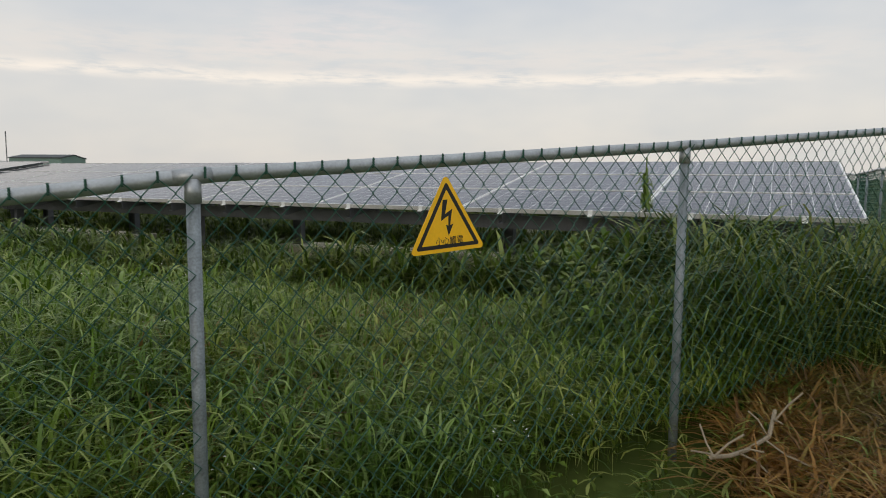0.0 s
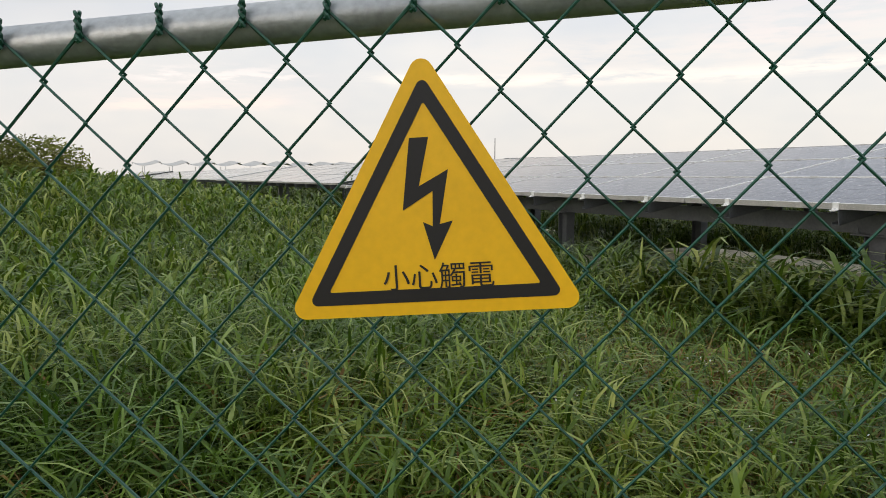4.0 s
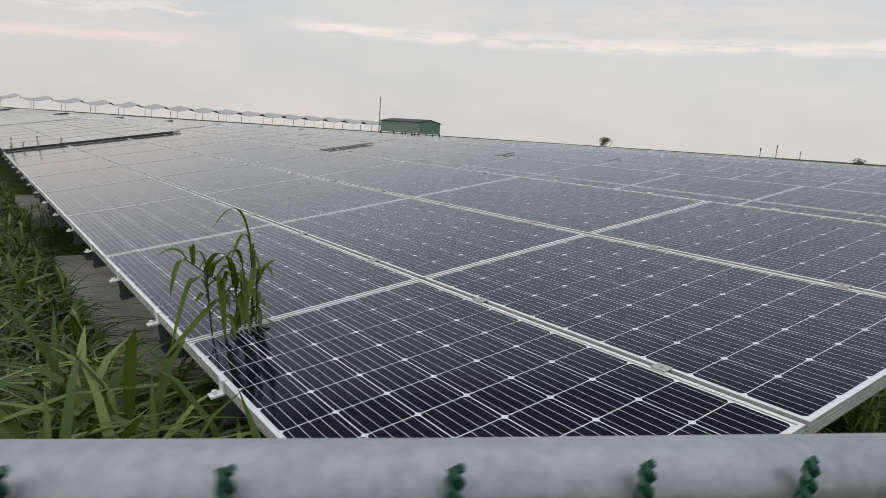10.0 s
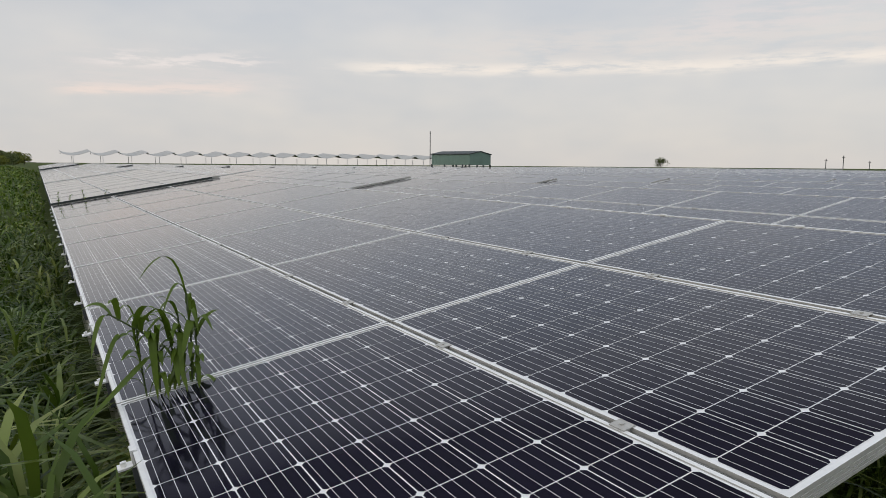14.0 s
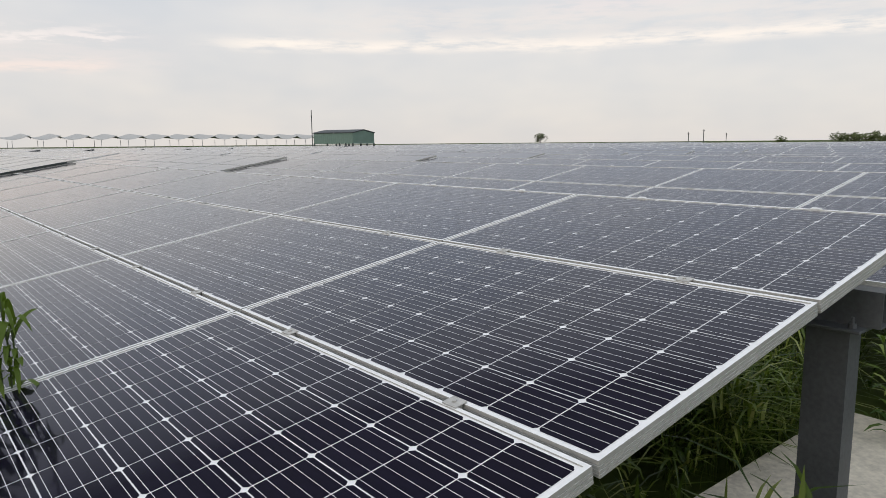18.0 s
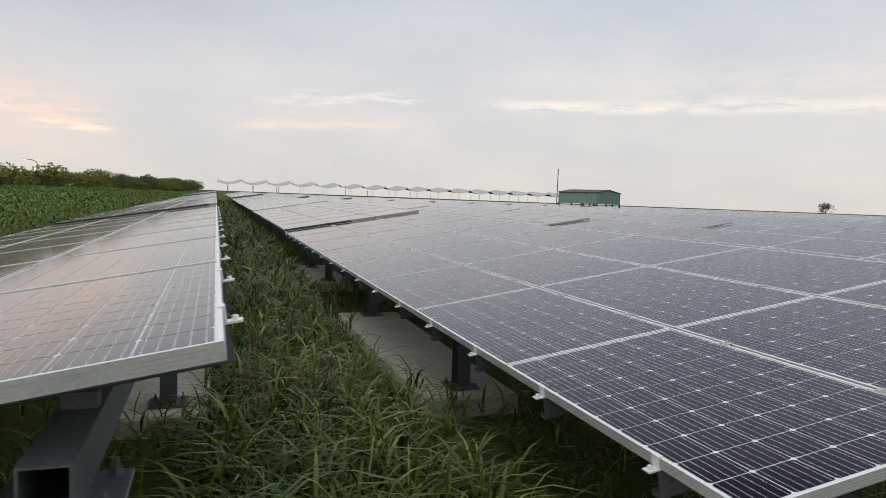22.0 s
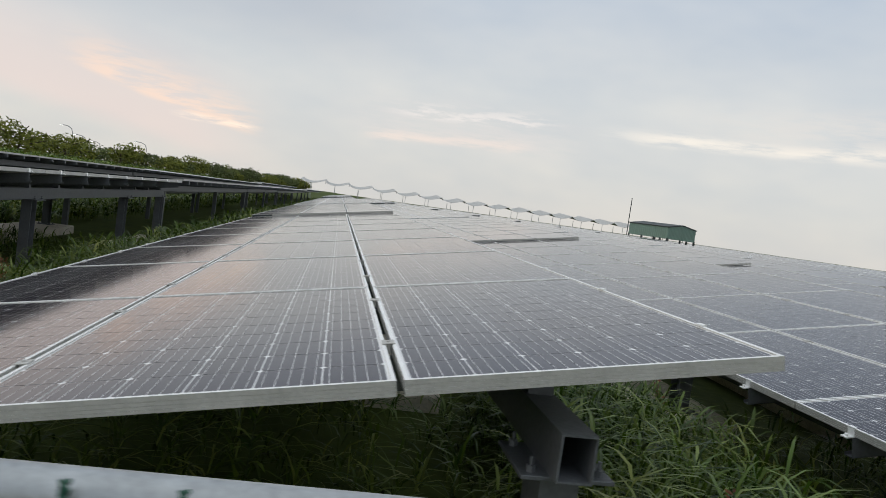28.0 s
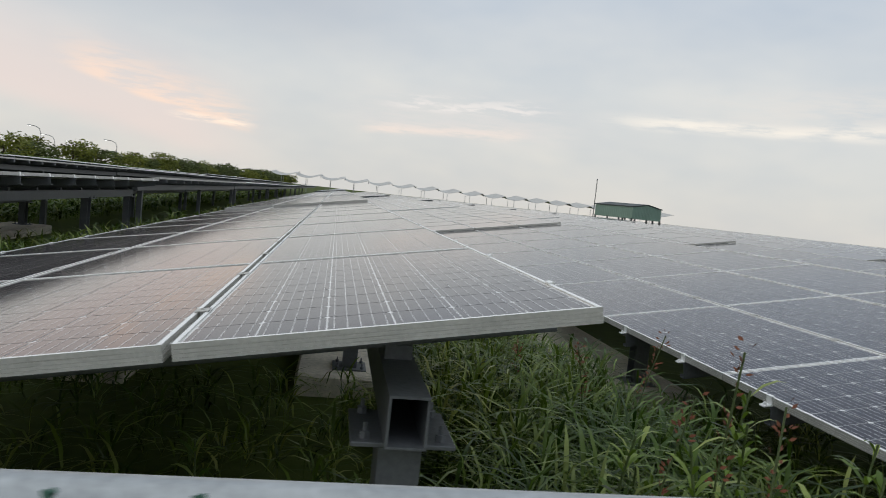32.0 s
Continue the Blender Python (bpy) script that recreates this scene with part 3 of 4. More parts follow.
def text_part(body, size, x, y, z, material, parent):
    cu = bpy.data.curves.new("lettering", "FONT")
    cu.body, cu.size, cu.align_x, cu.extrude = body, size, "CENTER", 0.0003
    tmp = bpy.data.objects.new("lettering", cu)
    scene.collection.objects.link(tmp)
    me = bpy.data.meshes.new_from_object(tmp.evaluated_get(bpy.context.evaluated_depsgraph_get()))
    bpy.data.objects.remove(tmp)
    bpy.data.curves.remove(cu)
    me.name = "lettering"
    me.materials.clear()
    me.materials.append(material)
    ob = new("lettering", me)
    ob.parent = parent
    ob.matrix_basis = Matrix.Translation((x, y, z))
    return tagged(ob, "black printed characters")


def build_sign():
    sg = thing("warning_sign", pose(-3.959, 1.636, 0.1245, 90, -3.36, -31.2), "yellow triangular electric shock warning sign on the fence", "sign")
    S = 0.303
    flat("sign_plate", [tri_outline(S, 0.0115, 0)], M_SIGNY, sg, 0.004)
    flat("border", [tri_outline(S * 0.85, 0.006, 0.0006), tri_outline(S * 0.70, 0.0015, 0.0006)], M_SIGNB, sg)
    k = S
    bolt = [(-0.052, 0.291), (0.01, 0.291), (-0.03, 0.134), (0.068, 0.184), (0.031, 0.008), (0.074, 0.017), (0.008, -0.109), (-0.023, 0.017), (0.008, 0.002), (0.014, 0.117), (-0.087, 0.058)]
    flat("lightning_bolt", [[(px * k, py * k, 0.0006) for px, py in reversed(bolt)]], M_SIGNB, sg)
    text_part("\u5c0f\u5fc3\u89f8\u96fb", 0.0282, 0.005, -0.0596, 0.0007, M_SIGNB, sg)


build_sign()


# ---- far things ----
def build_shed():
    sd = thing("shed", pose(50.27, 88.96, GROUND, 0, 0, -70.3), "pale green sheet metal shed on steel posts", "shed")
    w, dpt, z0, z1, zr = 7.1, 5.05, 1.72, 3.2, 3.62
    for nm, pts in (("front_wall", [(0, 0), (w, 0)]), ("gable_wall", [(w, 0), (w, dpt)]), ("gable_wall", [(0, dpt), (0, 0)]), ("back_wall", [(w, dpt), (0, dpt)])):
        (xa, ya), (xb, yb) = pts
        nrib = 40
        vs, fs = [], []
        nx, ny = (yb - ya), -(xb - xa)
        l = math.hypot(nx, ny)
        for i in range(nrib + 1):
            f = i / nrib
            o = 0.03 if i % 2 else 0.0
            px, py = xa + (xb - xa) * f + nx / l * o, ya + (yb - ya) * f + ny / l * o
            tz = z1 + (zr - z1) * (1 - abs(f - 0.5) / 0.5) if nm == "gable_wall" else z1
            vs += [(px, py, z0), (px, py, tz)]
        for i in range(nrib):
            fs.append((2 * i, 2 * i + 2, 2 * i + 3, 2 * i + 1))
        ob = link_mesh(nm, vs, fs, M_WALL, sd)
        so = ob.modifiers.new("thick", "SOLIDIFY")
        so.thickness = 0.03
    roof = [(-0.12, z1), (dpt / 2, zr), (dpt + 0.12, z1)]
    vs, fs = [], []
    for y, z in roof:
        vs += [(w + 0.1, y, z + 0.02), (-0.1, y, z + 0.02), (w + 0.1, y, z + 0.13), (-0.1, y, z + 0.13)]
    for i in range(2):
        a, b = 4 * i, 4 * i + 4
        fs += [(a, b, b + 1, a + 1), (a + 2, a + 3, b + 3, b + 2), (a, a + 2, b + 2, b), (a + 1, b + 1, b + 3, a + 3)]
    fs += [(0, 1, 3, 2), (8, 10, 11, 9)]
    link_mesh("roof", vs, fs, M_DARK, sd)
    for x in (0.05, 0.35 * w, 0.66 * w, 0.82 * w, w - 0.05):
        for y in (0.05, dpt - 0.05):
            part("shed_post", box(x - 0.09, x + 0.09, y - 0.09, y + 0.09, -0.05, z0 + 0.1), M_DARK, sd)
    part("floor_beam", box(0.1, w - 0.1, 0.3, dpt - 0.3, 1.02, 1.22), M_DARK, sd)
    ms = thing("mast", pose(50.1, 89.1, GROUND), "thin grey mast standing beside the shed", "mast")
    vs, fs = tube([(0, 0, 0), (0, 0, 6.6)], 0.06, 8)
    link_mesh("pole", vs, fs, M_DARK, ms)


build_shed()


def build_canopy(x, y):
    """A table of panels on tall posts, its two halves tilted against each other."""
    cp = thing("canopy_table", pose(x, y, GROUND - 0.35), "pale canopy of solar panels on tall thin posts", "solar canopy", "solar canopies")
    prof = [(0.0, 3.70), (0.4, 3.42), (1.1, 3.24), (1.9, 3.18), (2.8, 3.32), (3.6, 3.58), (4.2, 3.78), (4.5, 3.82)]
    vs, fs = [], []
    for px, pz in prof:
        vs += [(px, 0, pz), (px, 9, pz + 0.50), (px, 0, pz - 0.035), (px, 9, pz + 0.465)]
    for i in range(len(prof) - 1):
        a, b = 4 * i, 4 * i + 4
        fs += [(a, b, b + 1, a + 1), (a + 2, a + 3, b + 3, b + 2), (a, a + 2, b + 2, b), (a + 1, b + 1, b + 3, a + 3)]
    fs += [(0, 1, 3, 2), (28, 30, 31, 29)]
    link_mesh("canopy_panel", vs, fs, M_SIDE, cp)
    for py in (0.1, 5.0):
        part("canopy_post", box(1.78, 1.85, py, py + 0.07, 0, 3.1), M_RAIL, cp)
    part("hook", box(-0.03, 0.03, -0.03, 0.03, 3.35, 3.68), M_GALV, cp)
    return cp


CAN = build_canopy(3.2, 128)
for k in range(1, 18):
    copy_thing(CAN, pose(3.2 + 4.42 * k, 128 + 0.12 * k, GROUND - 0.35))


def leaf_cloud(rng, n, center, size, leaf, shape=1.0):
    """Verts and faces of many small leaves in an uneven crown."""
    vs, fs = [], []
    lumps = [(rng.uniform(-0.55, 0.55), rng.uniform(-0.55, 0.55), rng.uniform(-0.35, 0.6), rng.uniform(0.3, 0.6)) for _ in range(9)]
    for _ in range(n):
        lx, ly, lz, lr = lumps[rng.randrange(9)]
        u = Vector((rng.gauss(0, 1), rng.gauss(0, 1), rng.gauss(0, 1))).normalized() * lr * rng.uniform(0.6, 1.08)
        p = Vector((center[0] + (lx + u.x) * size[0], center[1] + (ly + u.y) * size[1], center[2] + (lz + u.z) * size[2]))
        d = Vector((rng.gauss(0, 1), rng.gauss(0, 1), rng.gauss(0, 0.6))).normalized()
        e = d.orthogonal().normalized()
        l, w = leaf * rng.uniform(0.6, 1.4), leaf * rng.uniform(0.25, 0.5)
        i = len(vs)
        vs += [p - d * l, p + e * w, p + d * l, p - e * w]
        fs.append((i, i + 1, i + 2, i + 3))
    return vs, fs


def build_tree(name, x, y, h, w, material, n, leaf, seed, label, category, zg=GROUND):
    rng = random.Random(seed)
    tr = thing(name, pose(x, y, zg), label, category)
    pieces = [tube([(0, 0, -0.1), (0.05 * w, 0, h * 0.3), (0.02 * w, 0.03 * w, h * 0.6)], 0.04 * h ** 0.5 + 0.02, 6)]
    for k in range(5):
        a = k * 1.25 + rng.random()
        pieces.append(tube([(0.03 * w, 0, h * (0.25 + 0.07 * k)), (w * 0.35 * math.cos(a), w * 0.35 * math.sin(a), h * (0.5 + 0.08 * k))], 0.02 * h ** 0.5, 5))
    vs, fs = merge(pieces)
    link_mesh("trunk", vs, fs, M_BARK, tr)
    low = category == "shrub"
    vs, fs = leaf_cloud(rng, n, (0, 0, h * (0.42 if low else 0.6)), (w * 0.5, w * 0.5, h * (0.55 if low else 0.42)), leaf)
    link_mesh("crown", vs, fs, material, tr)
    return tr


build_tree("tree", 194, 176, 4.9, 4.6, M_TREE, 500, 0.35, 5, "small round dark tree on the flat horizon", "tree")
rngw = random.Random(11)
# the far belt of trees on the right-hand horizon
for k in range(14):
    az = radians(69.5 + k * 0.62)
    dist = 190 + rngw.uniform(-8, 8)
    build_tree("tree", dist * math.sin(az), dist * math.cos(az), rngw.uniform(2.6, 4.0) + (1.0 if k in (7, 12) else 0), 4.2, M_TREE, 260, 0.35, 40 + k, "dark tree of a far low belt", "tree")
build_tree("bush", 176, 79, 2.6, 3.4, M_TREE, 200, 0.3, 90, "dark low bush on the horizon", "bush")
build_tree("bush", -5.25, 14.5, 1.75, 2.1, M_SCRUB, 9000, 0.042, 91, "dense green bush above the grass", "bush")
build_tree("bush", -6.9, 15.8, 2.1, 2.6, M_SCRUB, 4200, 0.055, 92, "dense green bush above the grass", "bush")
# the long scrub belt beside the field
for k in range(46):
    y = 38 + k * 5.8 + rngw.uniform(-1, 1)
    x = -15.5 + rngw.uniform(-1.5, 1.5) - (5 if k % 3 == 0 else 0) + 0.07 * max(0.0, y - 140)
    top = 2.15 + 0.009 * (y - 40) + rngw.uniform(-0.40, 0.35) + (0.8 if k in (4, 9, 16, 25) else 0)
    yellow = 2 < k < 17 and k % 3 != 1 or k < 2
    build_tree("shrub" if top < 3.3 else "tree", x, y, top, 6.2, M_SCRUB if yellow or k % 4 == 0 else M_TREE, 900, 0.15 + 0.0008 * y, 200 + k, "wild shrub with yellow-green leaves in a belt" if yellow else "dark green shrub in a scrub belt", "shrub", ground_z(x, 30))


def build_lamp(x, y, h, arm):
    lp = thing("street_lamp", pose(x, y, GROUND), "tall grey street lamp with a curved arm", "street lamp", "street lamps")
    pts = [(0, 0, 0), (0, 0, h * 0.8), (-0.15 * arm, 0, h * 0.93), (-0.5 * arm, 0, h * 0.985), (-arm, 0, h)]
    vs, fs = tube(pts, 0.06, 8)
    link_mesh("pole", vs, fs, M_GALV, lp)
    hd = part("lamp_head", box(-arm - 0.55, -arm + 0.1, -0.13, 0.13, h - 0.05, h + 0.07, 0.03), M_RAIL, lp)
    part("diffuser", box(-arm - 0.5, -arm, -0.1, 0.1, h - 0.09, h - 0.05), M_LAMP, lp, "lit white diffuser")


M_LAMP = bpy.data.materials.new("lit lamp glass")
M_LAMP.use_nodes = True
M_LAMP.node_tree.nodes["Principled BSDF"].inputs["Emission Color"].default_value = (1, 0.97, 0.92, 1)
M_LAMP.node_tree.nodes["Principled BSDF"].inputs["Emission Strength"].default_value = 2.5
for az, dist, el in ((-16.0, 150, 1.7), (-18.9, 190, 1.25), (-20.1, 150, 1.55), (-21.0, 150, 2.1)):
    build_lamp(13 + dist * math.sin(radians(az)), dist * math.cos(radians(az)), 0.7 - GROUND + dist * math.tan(radians(el)), 1.9)


# ---- grass and weeds ----
def grass_patch(name, label, regions, material, seed, stalks=0.0, inside=False, trim=False):
    """Curved blades in rectangles (x0, x1, y0, y1, count, height, width); returns one mesh of many blades."""
    rg = np.random.default_rng(seed)
    P = []
    for x0, x1, y0, y1, n, h, wd in regions:
        x = rg.uniform(x0, x1, n)
        y = rg.uniform(y0, y1, n)
        # clumps
        x += 0.10 * np.sin(7 * y + 3 * x)
        hh = h * rg.uniform(0.45, 1.25, n)
        if trim:
            # kept shorter along the first table
            hh *= np.where(y > 2.2, np.clip(0.80 + 0.20 * (-x - 0.6) / 2.0, 0.80, 1.0), 1.0)
        up = np.zeros(n)
        if stalks:
            # one stem in seven, the others are leaves set along it
            m = n // 7
            own = np.concatenate([np.arange(m), rg.integers(0, m, n - m)])
            tall = hh[own]
            x, y = x[own] + rg.normal(0, 0.012, n), y[own] + rg.normal(0, 0.012, n)
            up = tall * rg.uniform(0.2, 0.95, n)
            hh = np.minimum(tall * 0.8, stalks * rg.uniform(0.6, 1.35, n))
            up[:m], hh[:m] = 0.0, tall[:m]
        P.append(np.stack([x, y, hh, wd * rg.uniform(0.6, 1.4, n), up, np.where(up > 0, 1.0, 0.25 if stalks else 1.0)], 1))
    P = np.concatenate(P)
    if trim:
        # thinned where the dry patch lies
        P = P[rg.random(len(P)) > 0.75 * np.exp(-((P[:, 0] + 1.7) ** 2 + (P[:, 1] - 3.1) ** 2) / 0.7)]
    if inside:
        P = P[P[:, 1] > np.interp(P[:, 0], [p[0] for p in FENCE], [p[1] for p in FENCE]) + 0.10]
    for ra, rb, _ in ROWS[:6]:
        # none grows through the slabs
        for u0, u1, v0, v1 in ((2.18, 4.17 if ra == 0 else 2.97, -0.47, 0.72 if ra == 0 else 0.52), (0.18, 1.02, -0.37, 0.52), (0.13, 0.97, 3.5, 7.52), (0.13, 0.97, 10.6, 13.62), (2.12, 2.86, 3.5, 7.52), (2.12, 2.86, 10.6, 13.62)):
            P = P[~((P[:, 0] > ra + u0) & (P[:, 0] < ra + u1) & (P[:, 1] > rb + v0) & (P[:, 1] < rb + v1))]
    n = len(P)
    ang = rg.uniform(0, 2 * np.pi, n)
    bend = rg.uniform(0.7, 2.5, n) * P[:, 5]
    P[:, 3] *= np.where(P[:, 5] < 1, 0.22, 1.0)
    zg = np.array([ground_z(a, b) for a, b in P[:, :2]])
    zg += P[:, 4]
    dx, dy = np.cos(ang), np.sin(ang)
    ts = (0.0, 0.35, 0.7, 1.0)
    ws = (0.55, 1.0, 0.75, 0.0)
    V = np.zeros((n, 7, 3))
    k = 0
    for t, w in zip(ts, ws):
        out = P[:, 2] * bend * t ** 2 * 0.75
        cx, cy = P[:, 0] + dx * out, P[:, 1] + dy * out
        cz = zg + P[:, 2] * (t - 0.34 * bend * t ** 2.4)
        if w > 0:
            for sgn in (-1, 1):
                V[:, k, 0] = cx - dy * sgn * P[:, 3] * w
                V[:, k, 1] = cy + dx * sgn * P[:, 3] * w
                V[:, k, 2] = cz
                k += 1
        else:
            V[:, k] = np.stack([cx, cy, cz], 1)
    for ra, rb, rz_ in ROWS[:6]:
        # none stands up through the panels
        over = (V[:, :, 0] > ra + 0.06) & (V[:, :, 0] < ra + 2.96) & (V[:, :, 1] > rb) & (V[:, :, 1] < rb + SEG) & (V[:, :, 2] > rz_ + (V[:, :, 0] - ra) * math.tan(TILT) - PT)
        V = V[~over.any(axis=1)]
    n = len(V)
    base = (np.arange(n) * 7)[:, None]
    quads = np.concatenate([base + np.array([[0, 1, 3, 2]]), base + np.array([[2, 3, 5, 4]])]).astype(np.int32)
    tris = (base + np.array([[4, 5, 6]])).astype(np.int32)
    me = bpy.data.meshes.new(name)
    me.vertices.add(n * 7)
    me.vertices.foreach_set("co", V.reshape(-1).astype(np.float32))
    loops = np.concatenate([quads.reshape(-1), tris.reshape(-1)])
    me.loops.add(len(loops))
    me.loops.foreach_set("vertex_index", loops)
    me.polygons.add(3 * n)
    starts = np.concatenate([np.arange(2 * n) * 4, 8 * n + np.arange(n) * 3]).astype(np.int32)
    me.polygons.foreach_set("loop_start", starts)
    me.polygons.foreach_set("use_smooth", np.ones(3 * n, dtype=bool))
    me.update(calc_edges=True)
    me.validate()
    me.materials.append(material)
    return tagged(new(name, me), label, "grass", kind="stuff")


def grass_material(dry=False, deep=1.0):
    m = bpy.data.materials.new("grass blades, each its own shade")
    m.use_nodes = True
    nt = m.node_tree
    b = nt.nodes["Principled BSDF"]
    b.inputs["Roughness"].default_value = 0.45
    b.inputs["Specular IOR Level"].default_value = 0.32
    g = nt.nodes.new("ShaderNodeNewGeometry")
    r = nt.nodes.new("ShaderNodeValToRGB")
    els = r.color_ramp.elements
    els[0].position, els[0].color = 0.0, (0.038, 0.090, 0.010, 1)
    els[1].position, els[1].color = 1.0, (0.42, 0.36, 0.15, 1)
    for p, c in ((0.35, (0.112, 0.200, 0.022, 1)), (0.72, (0.190, 0.300, 0.045, 1)), (0.86, (0.36, 0.45, 0.17, 1))):
        e2 = els.new(p)
        e2.color = c
    for e2 in els:
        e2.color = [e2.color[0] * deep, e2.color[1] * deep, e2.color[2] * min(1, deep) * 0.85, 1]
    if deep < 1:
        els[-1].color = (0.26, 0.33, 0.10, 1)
    if dry:
        for e2, c in zip(els, ((0.10, 0.055, 0.018, 1), (0.20, 0.115, 0.032, 1), (0.30, 0.18, 0.055, 1), (0.13, 0.16, 0.03, 1), (0.42, 0.29, 0.12, 1))):
            e2.color = c
    nt.links.new(g.outputs["Random Per Island"], r.inputs[0])
    tc = nt.nodes.new("ShaderNodeTexCoord")
    nz = nt.nodes.new("ShaderNodeTexNoise")
    nz.inputs["Scale"].default_value = 0.9
    nt.links.new(tc.outputs["Object"], nz.inputs["Vector"])
    mx = nt.nodes.new("ShaderNodeMix")
    mx.data_type, mx.blend_type = "RGBA", "MULTIPLY"
    mx.inputs["Factor"].default_value = 0.6
    rm = nt.nodes.new("ShaderNodeValToRGB")
    rm.color_ramp.elements[0].position, rm.color_ramp.elements[0].color = 0.3, (0.62, 0.78, 0.6, 1)
    rm.color_ramp.elements[1].position, rm.color_ramp.elements[1].color = 0.7, (1.45, 1.12, 0.70, 1)
    nt.links.new(nz.outputs["Fac"], rm.inputs[0])
    nt.links.new(r.outputs[0], mx.inputs["A"])
    nt.links.new(rm.outputs[0], mx.inputs["B"])
    nt.links.new(mx.outputs["Result"], b.inputs["Base Color"])
    tr = nt.nodes.new("ShaderNodeBsdfTranslucent")
    nt.links.new(mx.outputs["Result"], tr.inputs["Color"])
    ms = nt.nodes.new("ShaderNodeMixShader")
    ms.inputs[0].default_value = 0.3
    nt.links.new(b.outputs[0], ms.inputs[1])
    nt.links.new(tr.outputs[0], ms.inputs[2])
    nt.links.new(ms.outputs[0], nt.nodes["Material Output"].inputs[0])
    return m


M_BLADE = grass_material(False, 0.86)
M_DRY = grass_material(True)
# tall grass: darker blades, with the shade of dense growth in their colour
M_TALL_SHADED = grass_material(False, 0.56)
grass_patch("grass", "dense green meadow grass with dry blades behind the fence", [
    (-6.8, -0.2, 0.7, 4.2, 80000, 0.32, 0.0048), (-8.5, -0.2, 4.2, 9.0, 38000, 0.36, 0.0085), (-10, -0.2, 9, 16, 16000, 0.38, 0.015), (-13, -0.1, 16, 34, 15000, 0.42, 0.026), (-16, -0.1, 34, 84, 15000, 0.42, 0.05), (-16, -0.1, 84, 128, 6000, 0.45, 0.09)], M_BLADE, 1, 0.15, True, True)
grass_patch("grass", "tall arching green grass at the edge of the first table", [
    (-2.2, 0.02, -0.5, 1.2, 6000, 0.70, 0.0085), (-2.4, -0.8, 1.0, 2.0, 1600, 0.40, 0.007), (-1.0, -0.12, 1.0, 4.5, 4600, 0.46, 0.012), (-1.2, -0.1, 4.0, 8.0, 4200, 0.46, 0.010), (-1.2, -0.1, 8.0, 13.0, 3200, 0.46, 0.013)], M_TALL_SHADED, 4, 0.36, True, True)
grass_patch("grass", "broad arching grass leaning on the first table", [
    (-0.85, -0.06, 0.15, 1.7, 1100, 0.68, 0.014), (-0.85, -0.10, 1.6, 4.2, 1300, 0.55, 0.014), (-0.45, -0.05, 1.35, 2.7, 1500, 0.52, 0.010)], M_TALL_SHADED, 9, 0.50, True, True)
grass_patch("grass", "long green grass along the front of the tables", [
    (-7.5, 0.5, -1.8, 2.6, 12000, 0.14, 0.006), (-8, 20, -2.6, -1.0, 6000, 0.20, 0.006)], M_TALL_SHADED, 2, 0.22)
grass_patch("grass", "long green grass between the fence and the tables", [(0.3, 22, -0.85, 0.25, 22000, 0.50, 0.0075)], M_TALL_SHADED, 5, 0.22, True)
grass_patch("dry_grass", "brown dry grass lying among the green", [
    (-3.4, -1.7, -0.1, 0.75, 3800, 0.28, 0.006), (-2.7, -0.8, 2.0, 4.2, 6000, 0.34, 0.005), (-4.4, -3.0, 2.2, 3.4, 500, 0.40, 0.006)], M_DRY, 7)


def leaf_patch(name, label, regions, material, seed):
    """Small broad leaves lying at all angles over the top of the grass: (x0, x1, y0, y1, count, low, high, length)."""
    rg = np.random.default_rng(seed)
    V, n = [], 0
    for x0, x1, y0, y1, cnt, lo, hi, ll in regions:
        # each leaf belongs to a plant
        plants = rg.uniform((x0, y0), (x1, y1), (cnt // 14, 2))
        at = plants[rg.integers(0, len(plants), cnt)] + rg.normal(0, 0.07, (cnt, 2))
        z = np.array([ground_z(a, b) for a, b in at]) + rg.uniform(lo, hi, cnt)
        c = np.column_stack([at, z])
        az = rg.uniform(0, 2 * np.pi, cnt)
        dip = rg.normal(0.1, 0.5, cnt)
        l = ll * rg.uniform(0.6, 1.4, cnt)
        d = np.column_stack([np.cos(az) * np.cos(dip), np.sin(az) * np.cos(dip), np.sin(dip)])
        e = np.column_stack([-np.sin(az), np.cos(az), rg.normal(0, 0.4, cnt)])
        up = np.array([0, 0, 1.0])
        V.append(np.stack([c, c + d * (l * .45)[:, None] - e * (l * .26)[:, None] + up * (l * .12)[:, None], c + d * (l * .5)[:, None], c + d * (l * .45)[:, None] + e * (l * .26)[:, None] + up * (l * .12)[:, None], c + d * l[:, None] - up * (l * .1)[:, None]], 1))
        n += cnt
    V = np.concatenate(V).reshape(-1, 3)
    F = []
    for k in range(n):
        F += [(5 * k, 5 * k + 1, 5 * k + 4, 5 * k + 2), (5 * k, 5 * k + 2, 5 * k + 4, 5 * k + 3)]
    ob = link_mesh(name, V.tolist(), F, material)
    return tagged(ob, label, "weeds", kind="stuff")


leaf_patch("low_weed", "small broad-leaved weeds scattered through the meadow", [
    (-6.5, -0.4, 1.4, 4.5, 6000, 0.08, 0.25, 0.034), (-7.5, -0.4, 4.5, 9, 4000, 0.1, 0.30, 0.055), (-2.4, -0.3, 0.9, 1.8, 900, 0.15, 0.5, 0.05)], M_BLADE, 12)
M_PETAL = mat("white petals", (0.75, 0.75, 0.72), 0.7, 0, 0.05, 20)
leaf_patch("flower", "tiny white flowers dotted through the grass", [(-6.5, -1.0, 1.4, 4.5, 420, 0.22, 0.32, 0.012), (-7.5, -1, 4.5, 9, 280, 0.25, 0.36, 0.018)], M_PETAL, 13)
aisles = []
